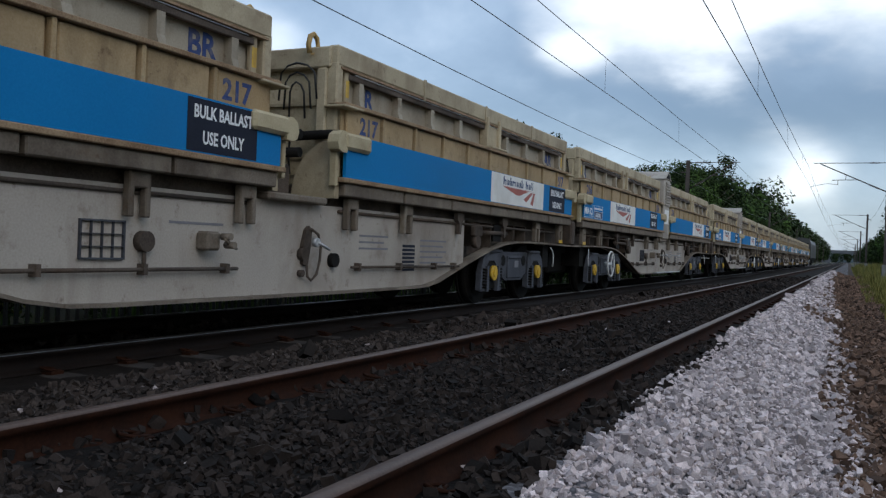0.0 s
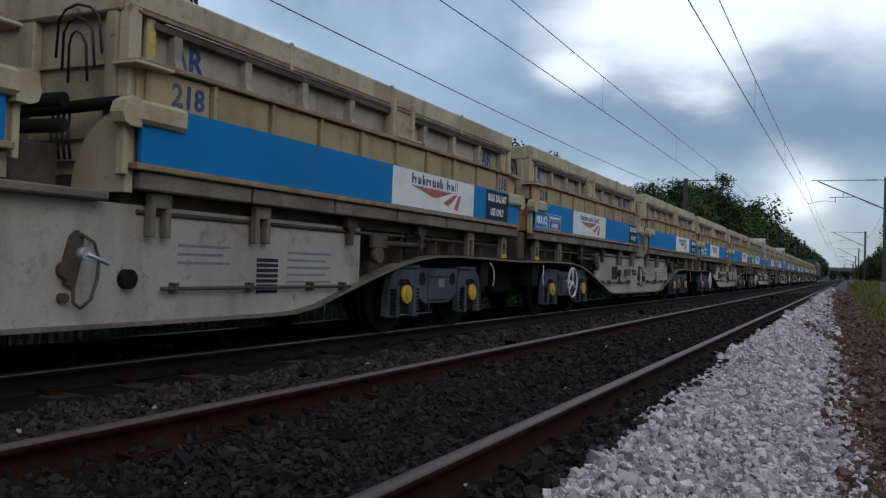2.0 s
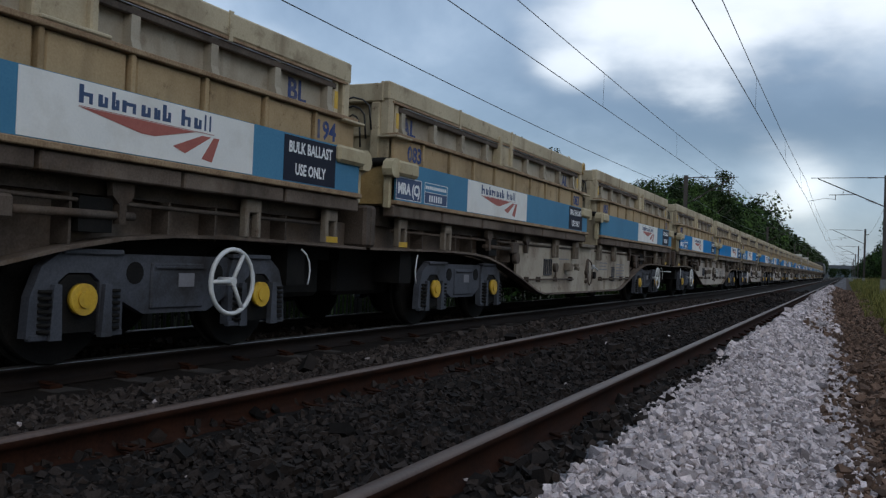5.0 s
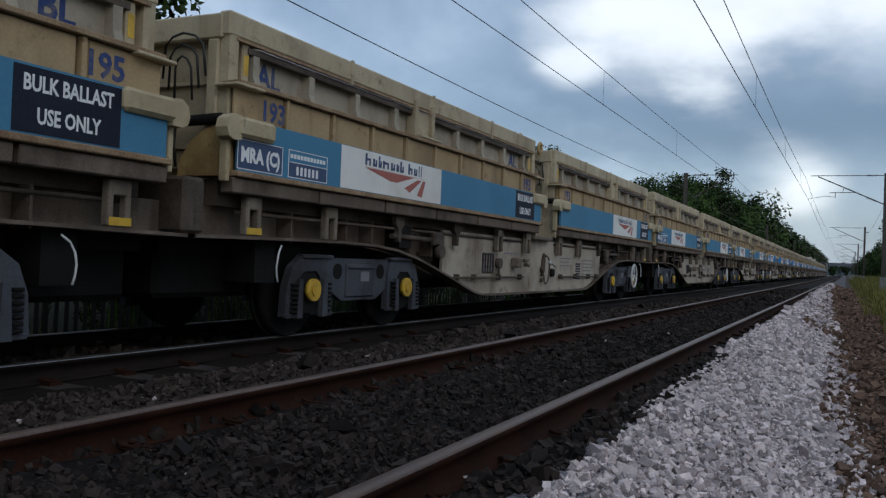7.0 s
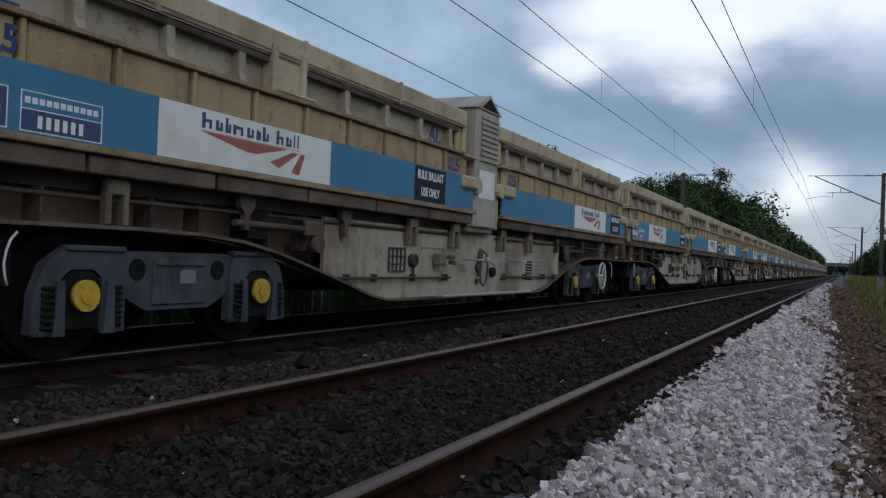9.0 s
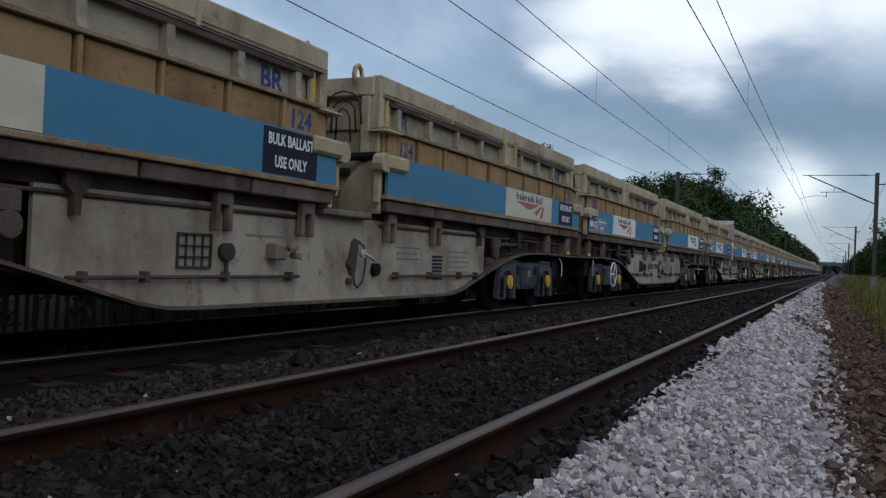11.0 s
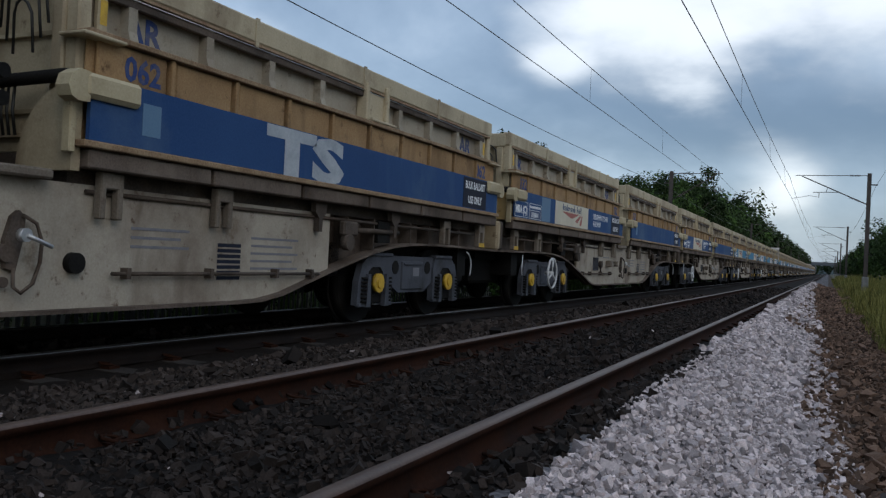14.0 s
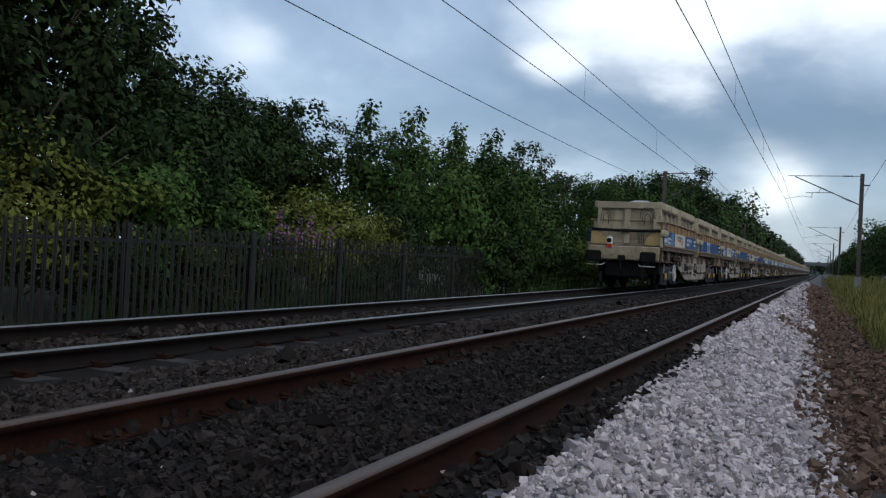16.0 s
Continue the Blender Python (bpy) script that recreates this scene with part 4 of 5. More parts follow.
    def isolator(bm):
        prism(bm, [(-0.24, 0.62), (-0.16, 0.60), (-0.12, 0.78), (-0.10, 0.96), (-0.15, 1.00), (-0.20, 0.96), (-0.25, 0.80)], 1.06, 1.10)
        disc(bm, (1.06, -0.24, 0.72), (1, 0, 0), 0.06, 0.06, 12)
        disc(bm, (1.06, -0.25, 0.53), (1, 0, 0), 0.035, 0.05, 10)
        tube(bm, [(1.11, -0.13, 0.97), (1.13, -0.04, 0.92), (1.14, 0.0, 0.80), (1.14, -0.01, 0.66), (1.14, -0.06, 0.52), (1.13, -0.14, 0.46), (1.12, -0.19, 0.50), (1.10, -0.18, 0.62)], 0.014, 6)
    part("brake_isolator", isolator, M_DIRT_SHADE, wag, "dark brake isolator with a looped hose", key="isol", at=(0, 0.30, 0))
    part("isolator_handle", lambda bm: (tube(bm, [(1.24, -0.20, 0.84), (1.26, -0.02, 0.77)], 0.016, 6), disc(bm, (1.19, -0.2, 0.84), (1, 0, 0), 0.045, 0.05, 12)), M_GALV, wag, key="isoh", at=(0, 0.30, 0))
    part("dark_socket", lambda bm: disc(bm, (1.06, 0.62, 0.66), (1, 0, 0), 0.075, 0.06, 16), M_BLACK, wag, key="socket")
    for k, (y0, y1, z0, n) in enumerate(((1.17, 1.82, 0.92, 3), (2.66, 3.42, 0.90, 5), (-1.75, -1.1, 0.95, 1))):
        for i in range(n):
            part("stencil_bar", lambda bm: box(bm, 1.06, 1.063, y0, y1 - 0.1 * (i % 2), z0 - 0.07 * i, z0 - 0.07 * i + 0.022), M_FAINT, wag, "illegible stencilled line", key=("bar", k, i))
    part("code_panel", lambda bm: [box(bm, 1.06, 1.063, 2.19, 2.51, 0.53 + 0.048 * i, 0.562 + 0.048 * i) for i in range(7)], M_NAVYSIGN, wag, "dark striped data stencil", key="codep")
    return wag


def handwheel(wag, y, tilt):
    hw = part("handwheel", lambda bm: tube(bm, [(1.27, 0.27 * math.cos(t * 0.2618), 0.27 * math.sin(t * 0.2618)) for t in range(24)], 0.02, 8, closed=True), M_HANDWHEEL, wag, "white spoked handbrake wheel", key="hwheel", at=Matrix.Translation((0, y, 0.60)) @ pose(0, 0, 0, tilt))
    for a in (60, 180, 300):
        part("spoke", lambda bm: tube(bm, [(1.27, 0, 0), (1.27, 0.27 * math.cos(radians(a)), 0.27 * math.sin(radians(a)))], 0.018, 6), M_HANDWHEEL, hw, key=("spoke", a))
    part("hub", lambda bm: disc(bm, (1.13, 0, 0), (1, 0, 0), 0.035, 0.16, 10), M_HANDWHEEL, hw, key="hhub")


def logo_panel(wag, y0, y1, material):
    """White panel with a word drawn as plain strokes and a red arrow mark."""
    lp = part("logo_panel", lambda bm: box(bm, 1.236, 1.240, y0, y1, 1.525, 1.962), material, wag, "white panel with dark blue and red mark", key=("logo", y0))
    w = y1 - y0
    a, b = y0 + 0.20 * w, y0 + 0.78 * w

    def strokes(bm):
        # a stem and a short bar for each stroke of the two words
        n = b - a
        u = 0.0
        for wide, tall in ((0.085, 1), (0.062, 0), (0.05, 1), (0.095, 0), (0.066, 0), (0.045, 0), (0.064, 1), (0.04, None), (0.075, 1), (0.062, 0), (0.03, 1), (0.03, 1)):
            if tall is not None:
                top = 1.935 if tall else 1.895
                box(bm, 1.240, 1.2425, a + n * u, a + n * (u + min(0.028, wide * 0.45)), 1.81, top)
                if wide > 0.04:
                    box(bm, 1.240, 1.2424, a + n * (u + 0.018), a + n * (u + wide), 1.812 if wide < 0.07 else 1.86, 1.838 if wide < 0.07 else 1.886)
                    box(bm, 1.240, 1.2423, a + n * (u + wide - 0.022), a + n * (u + wide), 1.812, 1.885)
            u += wide * 1.42
    part("word_mark", strokes, M_LOGOTXT, lp, "dark blue word mark", key=("word", y0))

    def arrow(bm):
        def p(pts):
            prism(bm, [(a + (b - a) * u, v) for u, v in pts], 1.240, 1.2425)
        p([(0.0, 1.782), (0.84, 1.782), (0.52, 1.685), (0.42, 1.685)])
        p([(0.90, 1.765), (0.975, 1.765), (0.76, 1.60), (0.66, 1.64)])
        p([(1.0, 1.765), (1.05, 1.765), (0.99, 1.565), (0.90, 1.58)])
        box(bm, 1.240, 1.2425, a, b, 1.786, 1.79)
    part("arrow_mark", arrow, M_RED, lp, "faded red arrow mark", key=("arrow", y0))


def dress(wag, colour, code_a, code_b, logo_front=True, logo_mat=None, slogan=False, gen=False, wheel_front=False, kind="MRA (C)", patch=False, tilt=0, logo_shift=0.0, front_shift=0.0, graffiti=False):
    """Paint, signs and fittings that set one wagon apart. code_a / code_b: stencils of the leading and the trailing body."""
    logo_mat = logo_mat or M_WHITE
    for s, code in ((1, code_a), (-1, code_b)):
        y0, y1 = (0.56, 8.48) if s > 0 else (-8.48, -0.56)
        part("side_panel", lambda bm: box(bm, 1.20, 1.236, y0, y1, 1.52, 1.967), colour, wag, "", key=("panel", s))
        part("side_panel_left", lambda bm: box(bm, -1.236, -1.20, y0, y1, 1.52, 1.967), colour, wag, "", key=("panel_l", s))
        # black sign near the leading end of each body
        e = y1 - 0.46 if s > 0 else y1 - 0.35
        if s < 0 and gen:
            e -= 0.58
        if not (graffiti and s < 0):
            part("notice_board", lambda bm: box(bm, 1.236, 1.2395, e - 0.87, e, 1.53, 1.95), M_NAVYSIGN, wag, "dark notice with white capitals", key=("notice", s, gen))
        lettering("notice_lettering", "BULK BALLAST\nUSE ONLY", 0.145 if not (graffiti and s < 0) else 0.11, M_LETTER, wag, 1.2395, e - 0.435, 1.80, "CENTER", 0.004, 0.76, 1.4)
        # stencilled codes at both ends
        for yc, yn in ((y0 + 0.50, y0 + 0.36), (y1 - 1.0, y1 - 0.74)):
            lettering("code_stencil", code[0], 0.30, M_STENCIL, wag, 1.0025, yc, 2.35, bold=0.008)
            lettering("number_stencil", code[1], 0.25, M_STENCIL, wag, 1.1665, yn, 2.015, bold=0.007)
    if logo_front:
        logo_panel(wag, 4.37 + front_shift, 6.70 + front_shift, logo_mat)
    logo_panel(wag, -6.47 + logo_shift, -4.10 + logo_shift, logo_mat)
    # type plate: class lettering and a number plate of plain bars
    def rim(bm, y0, y1):
        for a, b, c, d in ((y0, y1, 1.535, 1.542), (y0, y1, 1.787, 1.794), (y0, y0 + 0.008, 1.535, 1.794), (y1 - 0.008, y1, 1.535, 1.794)):
            box(bm, 1.236, 1.2385, a, b, c, d)
    if colour is M_TEAL:
        part("plate_ground", lambda bm: box(bm, 1.236, 1.2365, -8.50, -7.86, 1.535, 1.794), M_LOGOTXT, wag, "dark blue plate", key="tground")
    part("plate_ground", lambda bm: box(bm, 1.236, 1.2365, -7.77, -7.12, 1.535, 1.68), M_LOGOTXT, wag, "dark blue plate", key="nground")
    part("type_plate", lambda bm: rim(bm, -8.50, -7.86), M_LETTER, wag, "white-lined type plate", key="tplate")
    lettering("type_lettering", kind, 0.175, M_LETTER, wag, 1.2375, -8.455, 1.605, bold=0.007, squeeze=0.86)

    def bars(bm):
        rim(bm, -7.77, -7.12)
        box(bm, 1.236, 1.2385, -7.77, -7.12, 1.675, 1.682)
        for k in range(6):
            box(bm, 1.236, 1.2385, -7.64 + 0.065 * k, -7.605 + 0.065 * k, 1.565, 1.645)
        for k in range(11):
            box(bm, 1.236, 1.2385, -7.74 + 0.054 * k, -7.70 + 0.054 * k, 1.715, 1.755)
    part("number_plate", bars, M_LETTER, wag, "white-lined plate with plain bars", key="nplate")
    if patch:
        part("paint_patch", lambda bm: box(bm, 1.236, 1.2385, -7.09, -6.58, 1.53, 1.95), M_PATCH, wag, "faded blue square patch", key="patchr")
        part("paint_patch", lambda bm: box(bm, 1.236, 1.2385, 1.05, 1.24, 1.62, 1.86), M_PATCH, wag, "faded blue square patch", key="patchf")
    if slogan:
        lettering("slogan", "RENEWING YOUR\nRAILWAY", 0.165, M_LETTER, wag, 1.2365, -3.45, 1.77, bold=0.002, squeeze=0.96)
    handwheel(wag, 6.46 if wheel_front else -6.39, tilt)
    if gen:
        generator(wag)
    if graffiti:
        lettering("graffiti", "TS", 0.58, M_SPRAY, wag, 1.2375, 2.62, 1.535, bold=0.03, squeeze=2.1)
        for k, (word, y) in enumerate((("U", -3.02), ("T", -2.05), ("S", -0.98))):
            lettering("graffiti", word, 0.72, M_FAINT, wag, 1.0635, y, 0.46, bold=0.02, squeeze=1.15)


def generator(wag):
    g = part("generator_cabinet", lambda bm: (box(bm, -0.95, 1.20, -0.46, 0.40, 1.30, 2.98, 0.02), prism(bm, [(-0.50, 2.98), (0.44, 2.98), (-0.03, 3.22)], -0.98, 1.22)), M_FRAME, wag, "pale louvred generator cabinet", key="gen")
    for k in range(9):
        part("louvre", lambda bm: prism(bm, [(-0.30, 0.0), (0.33, 0.0), (0.33, 0.045), (-0.30, 0.045)], 1.20, 1.235), M_FRAME, g, key="louvre", at=Matrix.Translation((0, 0, 2.25 + 0.075 * k)))
    part("gable_opening", lambda bm: prism(bm, [(-0.34, 3.0), (0.30, 3.0), (-0.03, 3.17)], 1.221, 1.226), M_BLACK, g, key="gable")
    part("panel_label", lambda bm: box(bm, 1.20, 1.206, -0.30, 0.28, 1.72, 2.12), M_WHITE, g, "pale label plate", key="glabel")
    for y in (-0.55, 1.25):
        part("step", lambda bm: box(bm, 1.16, 1.38, -0.12, 0.12, 0.82, 0.85, 0.01), M_GALV, g, key="gstep", at=(0, y, 0))
    part("foot_rail", lambda bm: box(bm, 1.20, 1.32, -1.6, 1.8, 0.34, 0.37, 0.008), M_GALV, g, "bright steel footboard", key="gfoot")


def buffers(wag, e):
    for sx in (-1, 1):
        b = part("buffer", lambda bm: tube(bm, [(sx * 0.87, e * 8.95, 1.06), (sx * 0.87, e * 9.22, 1.06)], 0.11, 14), M_DIRT_SHADE, wag, key=("buf", sx, e))
        part("buffer_head", lambda bm: box(bm, sx * 0.87 - 0.25, sx * 0.87 + 0.25, *sorted((e * 9.22, e * 9.29)), 0.88, 1.24, 0.05), M_BLACK, b, "black rectangular buffer head", key=("bufh", sx, e))
    part("coupling_hook", lambda bm: (box(bm, -0.1, 0.1, *sorted((e * 8.95, e * 9.2)), 0.92, 1.12, 0.03), tube(bm, [(0, e * 9.15, 1.0), (0, e * 9.22, 0.7), (0.03, e * 9.18, 0.52), (0, e * 9.12, 0.7)], 0.025, 6)), M_BLACK, wag, key=("hk", e))
    for sx in (-1, 1):
        part("grab_rail", lambda bm: tube(bm, [(sx * 0.55, e * 9.05, 0.84), (sx * 0.62, e * 9.15, 0.78), (sx * 1.1, e * 9.15, 0.78)], 0.014, 6), M_HANDWHEEL, wag, "white shunter's grab rail", key=("grab", sx, e))


def tail_lamp(wag):
    t = part("tail_lamp", lambda bm: (box(bm, -0.54, -0.36, -8.95, -8.80, 1.34, 1.70, 0.03), tube(bm, [(-0.45, -8.87, 1.24), (-0.45, -8.87, 1.36)], 0.02, 6), tube(bm, [(-0.50, -8.87, 1.70), (-0.45, -8.87, 1.745), (-0.40, -8.87, 1.70)], 0.012, 6)), M_WHITE, wag, "white battery tail lamp")
    part("lens", lambda bm: disc(bm, (-0.45, -8.95, 1.58), (0, -1, 0), 0.078, 0.02, 18), M_BLACK, t)
    part("red_band", lambda bm: box(bm, -0.542, -0.358, -8.954, -8.86, 1.36, 1.47), M_TAILRED, t, "red reflective band")


BASE = wagon_base()
WAGONS = []
# colour, codes of both bodies, further traits; from the one at MID backwards, then those ahead
SPECS = [
    (0, M_BLUE, ("AR", "217"), ("BR", "217"), {"logo_shift": 0.17, "front_shift": 0.13}),
    (1, M_BLUE, ("AR", "219"), ("BR", "219"), {"tilt": 30, "logo_shift": 0.12}),
    (2, M_BLUE, ("AR", "218"), ("BR", "218"), {"tilt": -5, "logo_shift": 0.08}),
    (3, M_BLUE, ("AR", "093"), ("BR", "093"), {"tilt": 8, "logo_shift": 0.24}),
    (4, M_TEAL, ("BL", "083"), ("AL", "083"), {"wheel_front": True, "tilt": 20, "front_shift": -0.32}),
    (5, M_TEAL, ("BL", "194"), ("AL", "194"), {"wheel_front": True}),
    (6, M_TEAL, ("BL", "193"), ("AL", "193"), {"wheel_front": True, "tilt": 40, "logo_shift": -0.4}),
    (7, M_TEAL, ("BL", "195"), ("AL", "195"), {"wheel_front": True, "tilt": 10, "logo_shift": -0.08}),
    (8, M_TEAL, ("BL", "025"), ("AL", "025"), {"wheel_front": True, "gen": True, "kind": "MRA (A)", "logo_shift": -0.12}),
    (9, M_TEAL, ("AR", "203"), ("BR", "203"), {"gen": False}),
    (10, M_TEAL, ("AR", "124"), ("BR", "124"), {"logo_mat": M_CREAM, "tilt": 15}),
    (11, M_NAVY, ("AR", "138"), ("BR", "138"), {"logo_front": False, "slogan": True, "logo_mat": M_CREAM, "tilt": 5, "logo_shift": 0.24}),
    (12, M_NAVY, ("AR", "132"), ("BR", "132"), {"logo_front": False, "slogan": True, "logo_mat": M_CREAM, "patch": True, "tilt": 25, "logo_shift": 0.2}),
    (13, M_NAVY, ("AR", "062"), ("BR", "062"), {"logo_front": False, "slogan": True, "logo_mat": M_CREAM, "patch": True, "kind": "MRA (B)", "tilt": -12, "graffiti": True, "logo_shift": 0.13}),
    (-1, M_BLUE, ("AR", "216"), ("BR", "216"), {"gen": True}),
    (-2, M_BLUE, ("BL", "215"), ("AL", "215"), {"gen": True, "wheel_front": True}),
    (-3, M_BLUE, ("BL", "214"), ("AL", "214"), {"wheel_front": True}),
    (-4, M_TEAL, ("BL", "213"), ("AL", "213"), {"wheel_front": True}),
    (-5, M_TEAL, ("BL", "212"), ("AL", "212"), {"wheel_front": True}),
    (-6, M_TEAL, ("BL", "211"), ("AL", "211"), {"wheel_front": True}),
]
SHADES = {"bright_blue_panel": "bright blue", "faded_teal_blue_panel": "faded teal-blue", "dark_blue_panel": "dark blue"}


def wagon_y(i):
    """Middle of wagon i at 0 s. The couplings between the sets of five are longer."""
    return MID - PITCH * i - SET_GAP * ((i + 1) // 5)


SET_GAP = 0.645
for n, (i, colour, ca, cb, more) in enumerate(SPECS):
    w = BASE if n == 0 else copy_thing(BASE, pose(0, 0, 0))
    WAGONS.append((w, wagon_y(i)))
for (w, y), (i, colour, ca, cb, more) in zip(WAGONS, SPECS):
    dress(w, colour, ca, cb, **more)
    what = SHADES[colour.name] + " side panels"
    if more.get("gen"):
        what = SHADES[colour.name] + " panels and louvred cabinet"
    tagged(w, "cream two-body ballast wagon with " + what, "railway wagon", group="wagons of the train")
    if i >= 4:
        for c in w.children_recursive:
            if c.name.startswith(("frame_side", "sill_box", "frame_end", "bottom_flange")):
                c.material_slots[0].link = "OBJECT"
                c.material_slots[0].material = M_FRAME_R if c.name.startswith("frame_side") else M_GRIME_R
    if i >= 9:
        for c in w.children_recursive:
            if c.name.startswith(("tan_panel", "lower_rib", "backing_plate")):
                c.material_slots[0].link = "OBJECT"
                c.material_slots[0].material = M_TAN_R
    if i in (3, 8, 13, -2):
        buffers(w, -1)
    if i in (4, 9, -1, -6):
        buffers(w, 1)
    if i == 13:
        tail_lamp(w)
        for c in w.children:
            if c.name.startswith("headstock"):
                c.material_slots[0].link = "OBJECT"
                c.material_slots[0].material = M_BEAM


# ---- vegetation ----
def leaf_mesh(name, material, seed, radii, clumps, per, leaf, clump_r, low=-0.35, core=0.0, droop=0.3):
    """A crown of folded leaves in loose clumps with an uneven outline; centre at the origin."""
    rng = np.random.default_rng(seed)
    P = []
    for _ in range(clumps):
        d = rng.normal(size=3); d /= np.linalg.norm(d)
        if d[2] < low:
            d[2] = -d[2]
        swell = 0.78 + 0.75 * noise.noise((d[0] * 2.6 + seed, d[1] * 2.6, d[2] * 2.6))
        r = swell * rng.uniform(0.45, 1.0) ** 0.45
        P.append(d * r * np.array(radii))
    P = np.array(P)
    c = np.repeat(P, per, 0)
    out = c / (np.linalg.norm(c, axis=1, keepdims=True) + 1e-6)
    n = len(c)
    g = rng.normal(size=(n, 3)) * np.array([1, 1, 0.75])
    g *= (clump_r * rng.uniform(0.2, 1, (n, 1)) ** 0.6) / (np.linalg.norm(g, axis=1, keepdims=True) + 1e-6)
    c = c + g
    up = out * 0.4 + g / clump_r * 0.8 + rng.normal(size=(n, 3)) * 0.35 + np.array([0, 0, 0.45])
    up /= np.linalg.norm(up, axis=1, keepdims=True)
    ax = np.cross(up, rng.normal(size=(n, 3)))
    ax /= np.linalg.norm(ax, axis=1, keepdims=True)
    ax[:, 2] -= droop * rng.uniform(0, 1, n)
    side = np.cross(up, ax)
    s = leaf * rng.uniform(0.6, 1.35, (n, 1))
    V = np.stack([c, c + ax * s * 0.55 + side * s * 0.3 - up * s * 0.07, c + ax * s, c + ax * s * 0.55 - side * s * 0.3 - up * s * 0.07], 1).reshape(-1, 3)
    i = np.arange(n, dtype=np.int32) * 4
    F = np.stack([i, i + 1, i + 2, i, i + 2, i + 3], 1).ravel()
    me = bpy.data.meshes.new(name)
    me.vertices.add(len(V)); me.vertices.foreach_set("co", V.ravel())
    me.loops.add(F.size); me.loops.foreach_set("vertex_index", F)
    me.polygons.add(F.size // 3); me.polygons.foreach_set("loop_start", np.arange(0, F.size, 3, dtype=np.int32))
    me.polygons.foreach_set("use_smooth", np.zeros(F.size // 3, dtype=bool))
    me.update(calc_edges=True)
    me.materials.append(material)
    return me


def plant(name, label, category, group, seed, material, radii, height, clumps, per, leaf, clump_r, trunk=0.12, **kw):
    """A tree or shrub: tapered trunk with limbs, and its crown; origin on the ground."""
    root = empty(name, pose(0, 0, -60), label, category, group)
    rng = random.Random(seed)

    def stem(bm):
        tube(bm, [(0, 0, -0.4), (0.05, 0.03, height * 0.3), (-0.04, 0.05, height * 0.6), (0.05, 0, height * 0.95)], trunk, 8, trunk * 0.25)
    part("trunk", stem, M_BARK, root, key=("trunk", seed))

    def limbs(bm):
        for k in range(9):
            a, z = rng.uniform(0, 6.28), height * rng.uniform(0.2, 0.8)
            l = rng.uniform(0.5, 0.9)
            tube(bm, [(0, 0, z), (math.cos(a) * radii[0] * l * 0.5, math.sin(a) * radii[1] * l * 0.5, z + radii[2] * 0.25), (math.cos(a) * radii[0] * l, math.sin(a) * radii[1] * l, z + radii[2] * 0.55)], trunk * 0.4, 5, 0.012)
    part("limb", limbs, M_BARK, root, key=("limbs", seed))
    crown = new("crown", leaf_mesh("crown", material, seed, radii, clumps, per, leaf, clump_r, **kw))
    crown.parent = root
    crown.location = (0, 0, height)
    return root


SHRUB_L = plant("shrub", "yellow-green shrub leaning over the steel fence", "shrub", "lineside shrubs", 11, M_LEAF_L, (1.7, 1.9, 1.5), 1.5, 130, 50, 0.122, 0.33, trunk=0.05, low=-0.8)
SHRUB_M = plant("shrub", "mid-green leafy shrub on the lineside bank", "shrub", "lineside shrubs", 12, M_LEAF, (1.8, 1.9, 1.7), 1.7, 135, 50, 0.132, 0.33, trunk=0.05, low=-0.8)
SHRUB_D = plant("shrub", "dark green dense shrub on the lineside bank", "shrub", "lineside shrubs", 13, M_LEAF_D, (1.9, 2.0, 1.7), 1.7, 135, 50, 0.132, 0.33, trunk=0.05, low=-0.8)
TREE_M = plant("tree", "mid-green broadleaf tree with loose upright sprays", "tree", "lineside trees", 21, M_LEAF, (2.6, 2.8, 3.1), 4.4, 172, 44, 0.18, 0.42, low=-0.7)
TREE_D = plant("tree", "dark green broadleaf tree with a ragged crown", "tree", "lineside trees", 22, M_LEAF_D, (3.0, 3.2, 3.3), 4.8, 190, 44, 0.19, 0.44, trunk=0.16, low=-0.7)
FAR_M = plant("tree", "distant mid-green tree beside the line", "tree", "distant trees", 31, M_LEAF, (3.2, 3.4, 3.4), 4.2, 150, 30, 0.36, 0.75, trunk=0.16, low=-0.9)
FAR_D = plant("tree", "distant dark green tree beside the line", "tree", "distant trees", 32, M_LEAF_D, (3.4, 3.6, 3.6), 4.4, 150, 30, 0.36, 0.75, trunk=0.16, low=-0.9)
FAR_S = plant("tree", "small distant tree beside the line", "tree", "distant trees", 33, M_LEAF_D, (3.4, 3.6, 3.6), 4.4, 110, 14, 0.62, 0.7, trunk=0.16, low=-0.9)
SPRIG = plant("sapling", "bright green sapling with upright leafy shoots", "sapling", "saplings", 41, M_LEAF, (0.55, 0.6, 1.5), 1.6, 34, 60, 0.13, 0.26, trunk=0.03, low=-0.8)


def grow(kind, x, y, s, sz=1.0, turn=0.0, dz=0.0):
    return copy_thing(kind, pose(x, y, ground_z(x, y) + dz, 0, 0, turn) @ Matrix.Diagonal((s, s, s * sz, 1)))


rv = random.Random(77)
